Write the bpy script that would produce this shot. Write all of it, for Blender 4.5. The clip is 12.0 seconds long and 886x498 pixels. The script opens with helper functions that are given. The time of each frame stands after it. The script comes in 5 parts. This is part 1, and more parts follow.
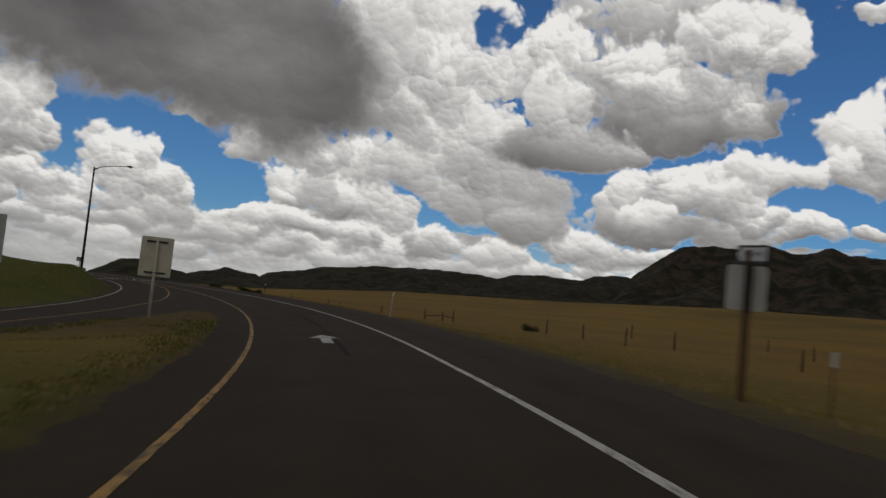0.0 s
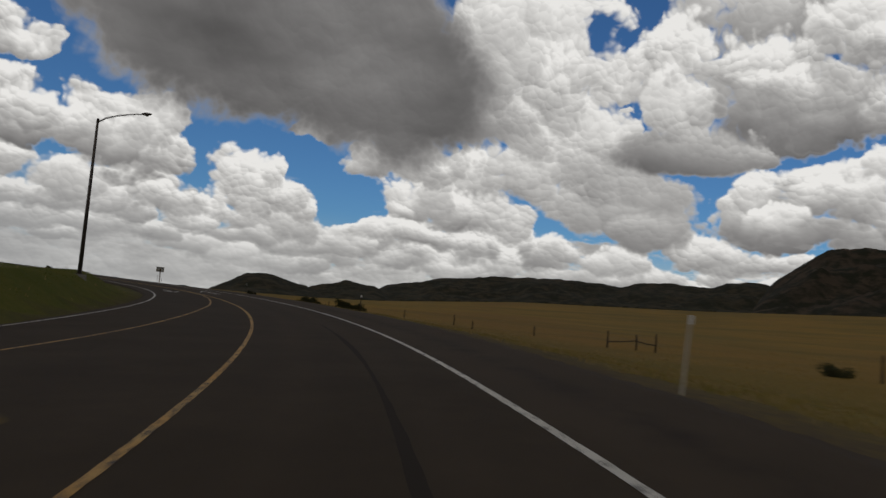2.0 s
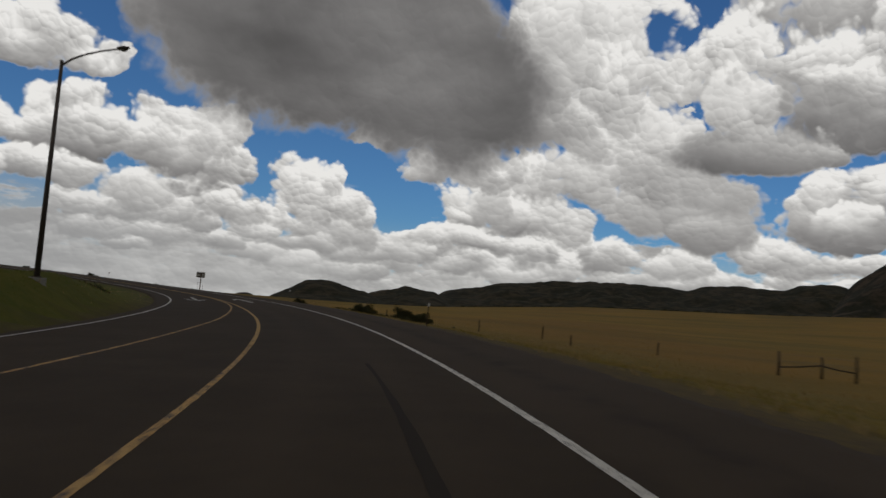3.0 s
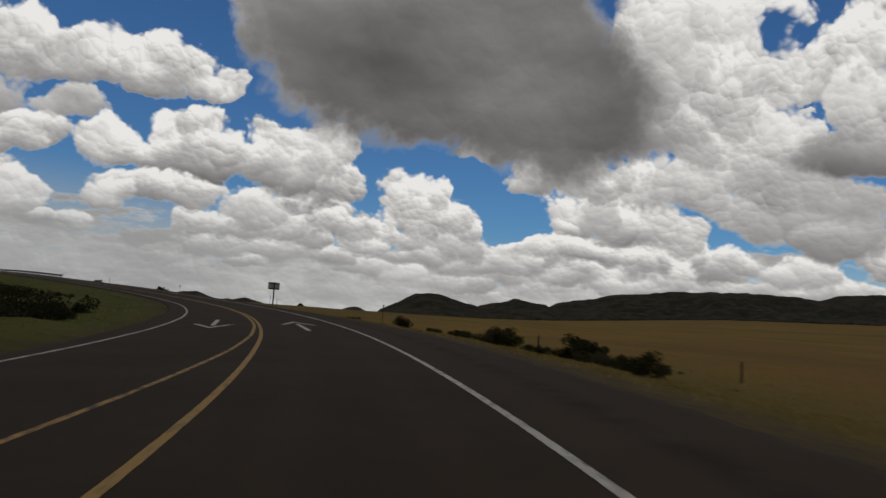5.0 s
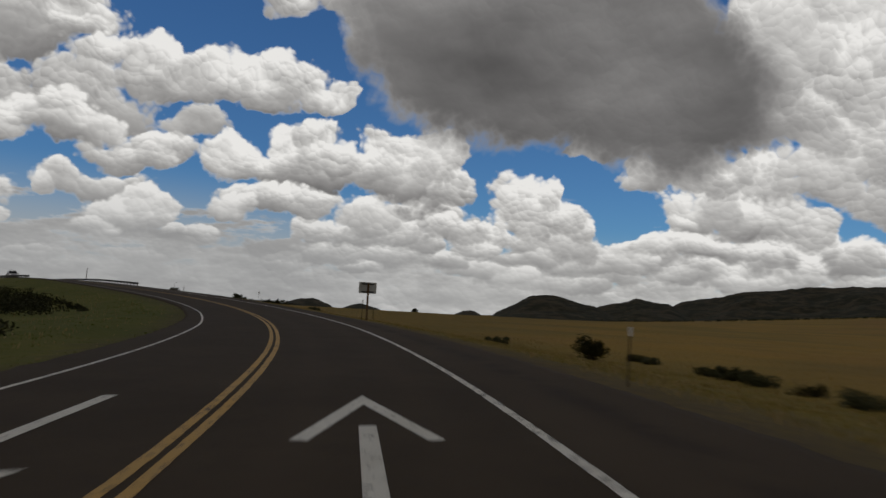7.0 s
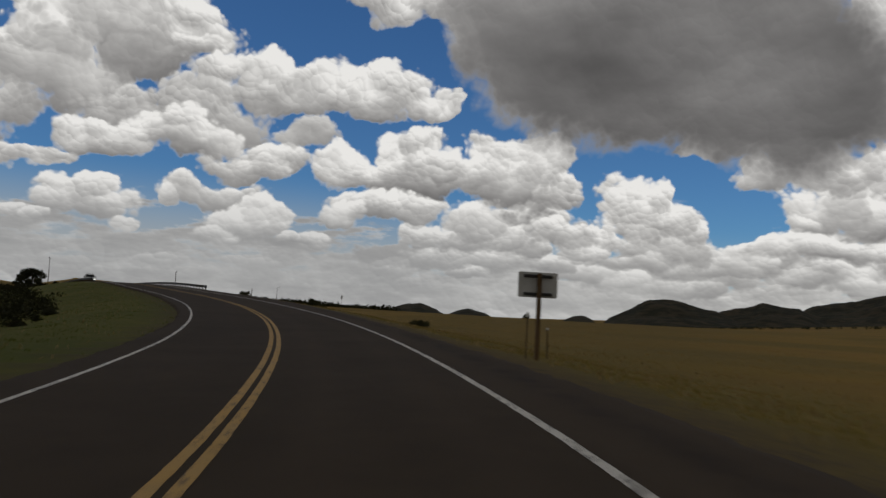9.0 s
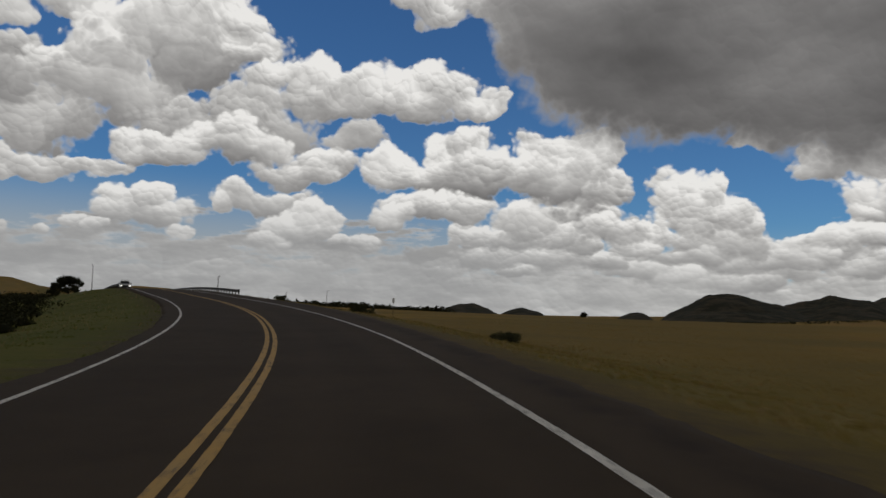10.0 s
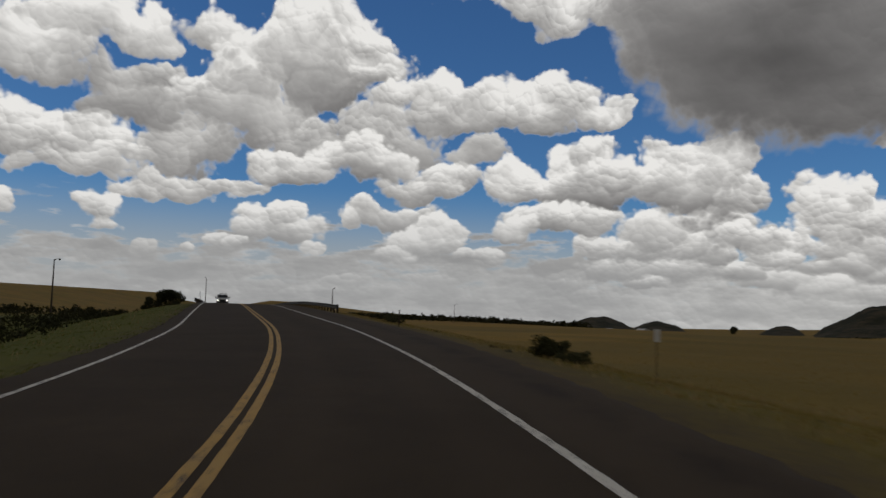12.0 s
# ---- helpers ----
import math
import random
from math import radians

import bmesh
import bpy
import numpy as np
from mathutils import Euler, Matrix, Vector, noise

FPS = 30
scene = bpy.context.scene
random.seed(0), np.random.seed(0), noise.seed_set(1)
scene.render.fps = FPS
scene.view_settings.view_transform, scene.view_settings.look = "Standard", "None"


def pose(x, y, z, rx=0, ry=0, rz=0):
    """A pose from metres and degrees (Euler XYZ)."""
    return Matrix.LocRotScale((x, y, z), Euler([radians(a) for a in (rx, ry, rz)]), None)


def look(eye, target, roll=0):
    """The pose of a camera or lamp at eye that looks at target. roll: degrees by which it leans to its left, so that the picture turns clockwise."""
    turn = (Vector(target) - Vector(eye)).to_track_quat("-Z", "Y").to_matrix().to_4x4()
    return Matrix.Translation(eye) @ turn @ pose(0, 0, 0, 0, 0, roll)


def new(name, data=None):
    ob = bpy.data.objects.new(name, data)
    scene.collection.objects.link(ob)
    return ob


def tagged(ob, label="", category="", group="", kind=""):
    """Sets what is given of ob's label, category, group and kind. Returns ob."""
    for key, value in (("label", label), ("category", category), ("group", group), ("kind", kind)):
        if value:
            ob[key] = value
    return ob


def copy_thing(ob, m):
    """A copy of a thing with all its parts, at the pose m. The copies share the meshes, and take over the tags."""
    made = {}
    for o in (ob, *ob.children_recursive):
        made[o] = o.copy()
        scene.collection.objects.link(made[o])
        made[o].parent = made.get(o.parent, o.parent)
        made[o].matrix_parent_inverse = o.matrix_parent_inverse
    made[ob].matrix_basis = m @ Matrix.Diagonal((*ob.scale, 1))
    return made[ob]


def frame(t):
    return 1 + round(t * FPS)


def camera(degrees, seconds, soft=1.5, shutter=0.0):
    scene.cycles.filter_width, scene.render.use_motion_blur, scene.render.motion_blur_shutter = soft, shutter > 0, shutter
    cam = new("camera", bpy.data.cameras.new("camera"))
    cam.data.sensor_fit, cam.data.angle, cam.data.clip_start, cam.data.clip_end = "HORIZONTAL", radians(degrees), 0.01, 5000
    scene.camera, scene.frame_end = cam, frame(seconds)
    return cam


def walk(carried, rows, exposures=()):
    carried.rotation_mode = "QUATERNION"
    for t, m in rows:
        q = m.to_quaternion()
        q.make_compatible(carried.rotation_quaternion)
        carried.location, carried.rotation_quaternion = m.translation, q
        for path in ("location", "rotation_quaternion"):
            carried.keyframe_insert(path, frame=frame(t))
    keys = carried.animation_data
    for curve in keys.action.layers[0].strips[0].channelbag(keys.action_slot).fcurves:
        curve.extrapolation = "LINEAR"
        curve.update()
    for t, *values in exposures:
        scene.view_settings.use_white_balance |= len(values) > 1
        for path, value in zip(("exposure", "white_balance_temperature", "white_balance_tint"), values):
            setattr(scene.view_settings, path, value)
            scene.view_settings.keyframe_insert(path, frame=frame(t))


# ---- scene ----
cam = camera(59.5, 12.0, soft=1.5, shutter=0.5)

# ---- the drive: seconds, place, turn to the left, tilt, lean ----
DRIVE = [
    (0, 0.00, 0.00, 1.540, -0.10, 4.26, -5.46),
    (0.5, -0.81, 7.27, 1.608, 2.01, 4.17, -5.39),
    (1, -1.91, 14.50, 1.679, 4.15, 4.27, -5.16),
    (1.5, -3.29, 21.68, 1.755, 6.38, 4.33, -5.04),
    (2, -4.94, 28.81, 1.834, 8.62, 4.26, -4.88),
    (2.5, -6.85, 35.86, 1.915, 10.82, 4.33, -4.72),
    (3, -9.03, 42.85, 1.998, 13.00, 4.30, -4.48),
    (3.5, -11.46, 49.75, 2.081, 14.98, 4.46, -4.40),
    (4, -14.13, 56.55, 2.165, 16.98, 4.46, -4.18),
    (4.5, -17.05, 63.26, 2.251, 18.98, 4.46, -3.99),
    (5, -20.20, 69.86, 2.339, 20.96, 4.67, -4.04),
    (5.5, -23.58, 76.34, 2.428, 22.93, 4.75, -3.88),
    (6, -27.19, 82.71, 2.520, 24.97, 4.60, -3.50),
    (6.5, -31.01, 88.94, 2.612, 27.16, 4.48, -2.91),
    (7, -35.05, 95.04, 2.698, 29.34, 4.37, -2.90),
    (7.5, -39.30, 100.99, 2.777, 31.26, 4.48, -2.92),
    (8, -43.76, 106.79, 2.849, 33.22, 4.46, -2.72),
    (8.5, -48.41, 112.43, 2.918, 35.19, 4.44, -2.53),
    (9, -53.27, 117.90, 2.999, 37.21, 4.33, -2.86),
    (9.5, -58.31, 123.19, 3.091, 38.97, 4.58, -2.18),
    (10, -63.55, 128.30, 3.195, 41.00, 4.18, -1.64),
    (10.5, -68.97, 133.21, 3.313, 43.19, 4.37, -1.87),
    (11, -74.57, 137.91, 3.447, 45.54, 4.62, -1.88),
    (11.5, -80.34, 142.40, 3.598, 47.86, 4.63, -1.98),
    (12, -86.29, 146.67, 3.766, 50.20, 4.88, -1.52),
]
walk(cam, [(t, pose(x, y, z, 90 + tilt, lean, turn)) for t, x, y, z, turn, tilt, lean in DRIVE])

# ---- the road's line: heading, climb and bank along its length ----
STEP = 0.5
S0, S1 = -84.0, 736.0
SPEED = 14.628


def heading(s):
    """Degrees to the left of +y in which the road runs at s metres from the start."""
    t = np.clip(s / SPEED, 0, 12)
    curve = 0.0054057 * t**3 -0.1028557 * t**2 +4.644363 * t + 5.1319
    return curve + np.clip(s, -84, 0) * 0.285 + np.clip(s - 12 * SPEED, 0, 38) * 0.285


def bank(s):
    """Slope across the road, down to the left."""
    return np.interp(s, [-84, 0, 30, 60, 90, 120, 150, 180, 210, 242], [0.0743, 0.0743, 0.0653, 0.056, 0.0465, 0.0378, 0.0294, 0.0205, 0.0115, 0.0])


def climb(s):
    return np.interp(s, [-84, 0, 30, 60, 90, 120, 150, 180, 210, 240, 250, 275, 300, 736],
                     [0.009, 0.009, 0.0111, 0.0116, 0.0128, 0.0091, 0.0159, 0.0255, 0.0274, 0.0274, 0.022, 0.004, -0.0076, -0.0076])


SS = np.arange(S0, S1 + STEP / 2, STEP)
_h = np.radians(heading(SS))
RX = np.cumsum(-np.sin(_h) * STEP)
RY = np.cumsum(np.cos(_h) * STEP)
RZ = np.cumsum(climb(SS) * STEP)
_k = int(round(-S0 / STEP))
RX, RY, RZ = RX - RX[_k], RY - RY[_k], RZ - RZ[_k]
NX, NY = -np.cos(_h), -np.sin(_h)


def on_road(s, d, up=0.0):
    """World places at s metres along and d metres to the left of the line, up metres over the paving's plane."""
    s, d = np.broadcast_arrays(np.asarray(s, float), np.asarray(d, float))
    x, y, z = (np.interp(s, SS, a) for a in (RX, RY, RZ))
    nx, ny = np.interp(s, SS, NX), np.interp(s, SS, NY)
    return np.stack([x + nx * d, y + ny * d, z - bank(s) * d + up], -1)


def along_across(x, y):
    """s and d of the line's point nearest to each place."""
    x, y = np.ravel(x), np.ravel(y)
    s, d = np.empty(len(x)), np.empty(len(x))
    for a in range(0, len(x), 4000):
        px, py = x[a:a + 4000, None], y[a:a + 4000, None]
        k = ((px - RX) ** 2 + (py - RY) ** 2).argmin(1)
        ex, ey = px[:, 0] - RX[k], py[:, 0] - RY[k]
        tx, ty = NY[k], -NX[k]
        s[a:a + 4000] = SS[k] + ex * tx + ey * ty
        d[a:a + 4000] = ex * NX[k] + ey * NY[k]
    return s, d


def right_line(s):
    """White edge line on the right."""
    return np.interp(s, [-20, 4, 16, 28, 40, 52, 64, 80, 95, 110, 125, 140, 155, 170, 185, 200, 220],
                     [-2.8, -2.73, -2.5, -2.48, -2.38, -2.34, -2.26, -2.24, -2.17, -2.15, -2.22, -2.36, -2.33, -2.27, -2.04, -1.85, -1.8])


def left_line(s):
    """Yellow line on the left of the lane."""
    return np.interp(s, [4, 16, 28, 40, 52, 64, 80, 95, 110, 125, 140, 155, 170, 185, 200, 220],
                     [1.7, 1.8, 1.94, 1.99, 2.02, 1.96, 1.84, 1.82, 1.67, 1.43, 1.27, 1.24, 1.18, 1.19, 1.32, 1.3])


def far_line(s):
    """White edge line of the opposing lane, and of the ramp that leaves it."""
    return np.interp(s, [-84, -31.5, 0, 21, 36.8, 46.3, 52.6, 66, 75, 85, 95, 105, 115, 125, 140, 155, 170, 185, 200, 225],
                     [47, 30, 20.3, 15.3, 12, 10.7, 10, 8.75, 7.86, 7.03, 6.34, 5.78, 5.34, 4.98, 4.5, 4.47, 4.67, 4.81, 5.08, 5.15])


def inner_line(s):
    """Yellow line on the near side of the opposing lane."""
    return np.where(s < 115, np.interp(s, [-84, -31.5, 0, 21, 37.8, 45.2, 52.6, 57.8, 64.1, 69.4, 75, 80, 87, 94, 101, 110, 115],
                                       [43, 26, 16.5, 11.5, 8.4, 7.35, 6.25, 5.65, 5.05, 4.55, 4.0, 3.48, 2.97, 2.47, 2.12, 1.88, 1.81]),
                    left_line(s) + 0.22)


def paved_right(s):
    return np.interp(s, [-84.1, 63.1, 105.1, 136.7, 162.9, 180.8, 199.7, 231.3], [-5.4, -5.3, -4.8, -4.3, -3.8, -3.9, -4.2, -4.2])


def paved_left(s):
    return np.interp(s, [-84.1, -31.5, 0, 21, 36.8, 43.1, 57.8, 69.4, 82, 95.7, 110.4, 124.1, 147.2, 168.2, 194.5, 241.8],
                     [49, 32, 22, 16.8, 13, 11.6, 9.8, 9.0, 8.0, 7.1, 6.7, 6.2, 5.3, 5.2, 5.8, 5.8])


# ---- sky: clear blue with heaped clouds, sun high and behind ----
SUN_UP, SUN_TURN = 56.0, 205.0
world = bpy.data.worlds.new("sky")
scene.world = world
world.use_nodes = True
world.cycles.sampling_method = "MANUAL"
world.cycles.sample_map_resolution = 512
wt = world.node_tree
wt.nodes.clear()


def wnode(kind, *values, **settings):
    """A node of the sky; values go into its inputs in order, sockets are linked."""
    n = wt.nodes.new("ShaderNode" + kind)
    for key, v in settings.items():
        setattr(n, key, v)
    for k, v in enumerate(values):
        if v is None:
            continue
        if isinstance(v, bpy.types.NodeSocket):
            wt.links.new(v, n.inputs[k])
        else:
            n.inputs[k].default_value = v
    return n.outputs


def wmath(op, *v):
    return wnode("Math", *v, operation=op)[0]


def wmap(v, a, b, c=0.0, d=1.0):
    return wnode("MapRange", v, a, b, c, d, interpolation_type="SMOOTHSTEP", clamp=False)[0]


def wmix(f, a, b):
    n = wt.nodes.new("ShaderNodeMix")
    n.data_type = "RGBA"
    for k, v in ((0, f), (6, a), (7, b)):
        if isinstance(v, bpy.types.NodeSocket):
            wt.links.new(v, n.inputs[k])
        else:
            n.inputs[k].default_value = v
    return n.outputs[2]


way = wnode("TexCoord")[0]
wx, wy, wz = wnode("SeparateXYZ", way)
AZ = wmath("MULTIPLY", wmath("ARCTAN2", wmath("MULTIPLY", wx, -1.0), wy), 57.2958)
EL = wmath("MULTIPLY", wmath("ARCSINE", wz), 57.2958)
# billows get smaller towards the horizon
size = wmath("MULTIPLY_ADD", wmath("MAXIMUM", EL, 0.0), 0.13, 0.75)
cells = wnode("VectorMath", way, (9.0, 9.0, 11.0), operation="MULTIPLY")[0]
swirl = wnode("TexNoise", cells, noise_dimensions="3D")
wt.nodes[-1].inputs["Scale"].default_value = 1.6
wt.nodes[-1].inputs["Detail"].default_value = 4.0
wt.nodes[-1].inputs["Roughness"].default_value = 0.46
warp = wnode("VectorMath", swirl[1], (0.5, 0.5, 0.5), operation="SUBTRACT")[0]
warp = wnode("VectorMath", warp, (3.6, 3.0, 0.0), operation="MULTIPLY")[0]
warp = wnode("VectorMath", warp, wnode("CombineXYZ", wmath("MULTIPLY", size, 0.62), wmath("MULTIPLY", size, 0.62), 0.0)[0], operation="MULTIPLY")[0]
straight = wnode("CombineXYZ", AZ, EL, 0.0)[0]
P = wnode("VectorMath", straight, warp, operation="ADD")[0]
CALM = wnode("VectorMath", warp, (0.5, 0.5, 0.0), straight, operation="MULTIPLY_ADD")[0]
DRIFT = wnode("TexNoise", wnode("VectorMath", straight, (0.085, 0.20, 0.0), operation="MULTIPLY")[0])[0]
wt.nodes[-1].inputs["Scale"].default_value = 1.0
wt.nodes[-1].inputs["Detail"].default_value = 3.0
wt.nodes[-1].inputs["Roughness"].default_value = 0.45
# cauliflower lumps, finer towards the horizon, and how they face the light from above
lumpy_place = wnode("CombineXYZ", AZ, wmath("MULTIPLY", EL, wmath("MULTIPLY_ADD", EL, -0.012, 1.35)), 0.0)[0]
lumpy_place = wnode("VectorMath", lumpy_place, wnode("VectorMath", warp, (0.35, 0.35, 0.0), operation="MULTIPLY")[0], operation="ADD")[0]


def heads(scale, shift):
    """Round heads packed side by side: the distance from each one's middle, and how far it turns up to the light."""
    at = wnode("VectorMath", lumpy_place, (shift, shift, 0.0), operation="ADD")[0]
    out = wnode("TexVoronoi", at, voronoi_dimensions="2D", feature="SMOOTH_F1")
    wt.nodes[-1].inputs["Scale"].default_value = scale
    wt.nodes[-1].inputs["Smoothness"].default_value = 0.32
    away = wnode("VectorMath", at, out[2], operation="SUBTRACT")[0]
    return out[0], wnode("VectorMath", away, (-0.30 * scale, 0.95 * scale, 0.0), operation="DOT_PRODUCT")[1]


GREAT, lit_great = heads(0.40, 0.0)
SMALL, lit_small = heads(0.95, 31.7)
TINY, lit_tiny = heads(2.2, 57.3)
BILLOW = wmath("MULTIPLY_ADD", TINY, 0.32, wmath("MULTIPLY_ADD", SMALL, 0.54, wmath("MULTIPLY_ADD", GREAT, 1.0, -0.77)))
FACING = wmath("MULTIPLY_ADD", lit_tiny, 0.105, wmath("MULTIPLY_ADD", lit_small, 0.115, wmath("MULTIPLY", lit_great, 0.17)))
nudge = wnode("VectorMath", wnode("CombineXYZ", BILLOW, FACING, DRIFT)[0], (0.001, 0.001, 0.0), operation="MULTIPLY")[0]
P = wnode("VectorMath", P, nudge, operation="ADD")[0]
CALM = wnode("VectorMath", CALM, nudge, operation="ADD")[0]


def heap_group(calm):
    """One heap of cloud laid over those before it: its outline, and its tone from foot to top. Great calm clouds melt into one another."""
    global wt
    sky_tree, wt = wt, bpy.data.node_groups.new("calm_cloud" if calm else "heaped_cloud", "ShaderNodeTree")
    for name, kind in (("Place", "Vector"), ("State", "Vector"), ("Billow", "Float"), ("Drift", "Float"), ("Scale", "Vector"), ("Middle", "Vector"), ("Lumpy", "Float"), ("Gain", "Float"), ("Tone", "Float")):
        wt.interface.new_socket(name, in_out="INPUT", socket_type="NodeSocket" + kind)
    wt.interface.new_socket("State", in_out="OUTPUT", socket_type="NodeSocketVector")
    place, state, billow, drift, scale, middle, lumpy, gain, tone = list(wt.nodes.new("NodeGroupInput").outputs)[:9]
    q = wnode("VectorMath", place, scale, middle, operation="MULTIPLY_ADD")[0]
    m = wnode("VectorMath", q, wnode("VectorMath", q, (-1.0, -1.1, 0.0), operation="MULTIPLY")[0], operation="MAXIMUM")[0]
    r = wmath("MULTIPLY_ADD", billow, lumpy, wnode("VectorMath", m, m, operation="DOT_PRODUCT")[1])
    a = wmap(r, 1.24, 0.84) if calm else wmap(r, 1.26, 0.74)
    tone = wmath("MULTIPLY_ADD", wnode("VectorMath", q, (0, 0.72, 0), operation="DOT_PRODUCT")[1], gain, tone)
    # the foot of a heap melts into the cloud behind it
    behind = wnode("VectorMath", state, (1, 0, 0), operation="DOT_PRODUCT")[1]
    foot = wmap(wnode("VectorMath", q, (0, 1, 0), operation="DOT_PRODUCT")[1], 0.35, -0.95, 0.0, 0.45)
    soft = wmath("MULTIPLY", wmap(r, 1.24, 0.55), wmath("SUBTRACT", 1.0, foot))
    melt = wnode("Mix", behind, None, a, soft)[0]
    if calm:
        melt = wmap(r, 1.55, 0.62)
        tone = wmath("MULTIPLY_ADD", drift, 0.34, wmath("ADD", tone, -0.17))
    gap = wnode("VectorMath", wnode("CombineXYZ", 1.0, tone, 0.0)[0], state, operation="SUBTRACT")[0]
    done = wnode("VectorMath", wnode("CombineXYZ", a, melt, 0.0)[0], gap, state, operation="MULTIPLY_ADD")[0]
    wt.links.new(done, wt.nodes.new("NodeGroupOutput").inputs[0])
    group, wt = wt, sky_tree
    return group


HEAP, CALM_CLOUD = heap_group(False), heap_group(True)


def puff(az, el, w, h, top, base, lumpy=1.0):
    """One heap of cloud at az degrees left and el degrees up, w and h degrees in half-size, with a flat foot."""
    global STATE
    calm = lumpy < 0.7
    if not calm:
        w, h = 1.10 * w + 0.03, 1.18 * h + 0.03
    n = wt.nodes.new("ShaderNodeGroup")
    n.node_tree = CALM_CLOUD if calm else HEAP
    for k, v in enumerate((CALM if calm else P, STATE, BILLOW, DRIFT)):
        wt.links.new(v, n.inputs[k])
    for k, v in enumerate(((1 / w, 1 / h, 0), (-az / w, -el / h, 0), lumpy, (top - base) * 1.75, (top + base) / 2 - 0.01)):
        n.inputs[4 + k].default_value = v
    STATE = n.outputs[0]


# the unseen wide field of cloud beyond, behind and overhead, dark to dim the ground
field = wnode("TexNoise", wnode("VectorMath", way, (1.0, 1.0, 2.2), operation="MULTIPLY")[0])
wt.nodes[-1].inputs["Scale"].default_value = 4.2
wt.nodes[-1].inputs["Detail"].default_value = 8.0
wt.nodes[-1].inputs["Roughness"].default_value = 0.55
aside = wmath("MAXIMUM", wmap(wmath("ABSOLUTE", wmath("ADD", AZ, -25.0)), 58.0, 66.0), wmap(EL, 27.0, 34.0))
COVER = wmath("MULTIPLY", wmap(field[0], 0.31, 0.42), aside)
TONE = wnode("Mix", aside, None, 0.86, wmap(field[0], 0.36, 0.62, 0.58, 0.36))[0]
# the far deck of low cloud, layer behind layer
deck = wnode("TexNoise", wnode("CombineXYZ", wmath("MULTIPLY", AZ, 0.16), wmath("MULTIPLY", EL, 0.62), 3.0)[0])
wt.nodes[-1].inputs["Scale"].default_value = 1.0
wt.nodes[-1].inputs["Detail"].default_value = 7.0
wt.nodes[-1].inputs["Roughness"].default_value = 0.58
layer = wmath("MULTIPLY", wmap(wmath("ADD", deck[0], wmap(EL, 1.0, 8.5, 0.14, -0.16)), 0.46, 0.56), wmap(EL, 9.0, 6.0))
TONE = wnode("Mix", layer, None, TONE, wmath("ADD", wmap(deck[0], 0.38, 0.72, 0.84, 0.64), wmap(AZ, 20.0, 50.0, 0.0, -0.08)))[0]
COVER = wmath("MAXIMUM", COVER, layer)
STATE = wnode("CombineXYZ", COVER, TONE, 0.0)[0]

# far rows of small heaps, one behind the other
rows = random.Random(8)
for row, (up, count) in enumerate(((2.6, 12), (3.6, 12), (4.9, 10))):
    for k in range(count):
        wide = rows.uniform(1.3, 2.9)
        puff(round(-24 + 66 * (k + rows.uniform(0.1, 0.9)) / count, 1), round(up + rows.uniform(-0.5, 0.5), 1), round(wide, 1), round(0.36 * wide + 0.1 * row, 1),
             0.95, rows.choice((0.58, 0.64, 0.68)))

# low rows beyond
puff(-3.7, 4.2, 2.5, 1.0, 0.96, 0.66)
puff(-11.1, 4.7, 3.6, 0.8, 0.86, 0.62)
puff(-15.5, 4.7, 2.3, 0.6, 0.9, 0.64)
puff(-20.3, 5.9, 2.6, 0.8, 0.86, 0.62)
puff(-24.5, 7.2, 1.9, 0.8, 0.95, 0.66)
puff(-28.6, 7.4, 1.4, 0.5, 0.92, 0.66)
puff(15.3, 4.2, 2.3, 1.0, 0.98, 0.66)
puff(17.1, 3.0, 2.3, 0.8, 0.92, 0.64)
puff(13.4, 4.9, 1.5, 0.9, 1, 0.72)
puff(9.7, 4.9, 2.4, 0.8, 0.92, 0.64)
puff(6.0, 4.6, 2.5, 1.1, 0.98, 0.64)
puff(3.8, 3.6, 1.2, 1.1, 1, 0.7)
puff(11.6, 3.3, 2.8, 0.7, 0.9, 0.62)
puff(7.8, 2.7, 3.3, 0.6, 0.84, 0.64)
puff(19.7, 2.2, 2.6, 0.6, 0.82, 0.66)
puff(23.3, 2.2, 2.1, 0.6, 0.84, 0.66)
puff(0.4, 3.0, 2.5, 0.5, 0.84, 0.68)
# grey veil and heaps to the right
puff(-3.3, 8.4, 5.4, 2.6, 0.76, 0.66, 0.6)
puff(-5.6, 6.5, 2.9, 1.5, 0.74, 0.62, 0.6)
puff(-16.5, 6.6, 6.9, 1.0, 0.72, 0.56)
puff(-12.1, 7.9, 2.5, 1.5, 0.96, 0.66)
puff(-21.8, 8.0, 1.7, 1.0, 0.98, 0.66)
puff(-19.8, 9.0, 2.3, 1.5, 1, 0.7)
puff(-16.2, 10.4, 2.8, 1.5, 1, 0.74)
puff(-13.5, 9.6, 2.5, 1.5, 1, 0.72)
puff(-17.5, 9.2, 2.7, 1.3, 0.98, 0.72)
puff(-14.1, 7.6, 2.0, 1.0, 1, 0.74)
puff(-22.6, 10.9, 3.1, 1.4, 1, 0.72)
puff(-20.7, 11.4, 1.5, 0.9, 1, 0.8)
puff(-24.3, 10.6, 1.4, 1.0, 0.96, 0.7)
puff(-28.0, 12.9, 2.0, 2.6, 1, 0.72)
puff(-27.0, 11.5, 1.3, 1.2, 0.95, 0.68)
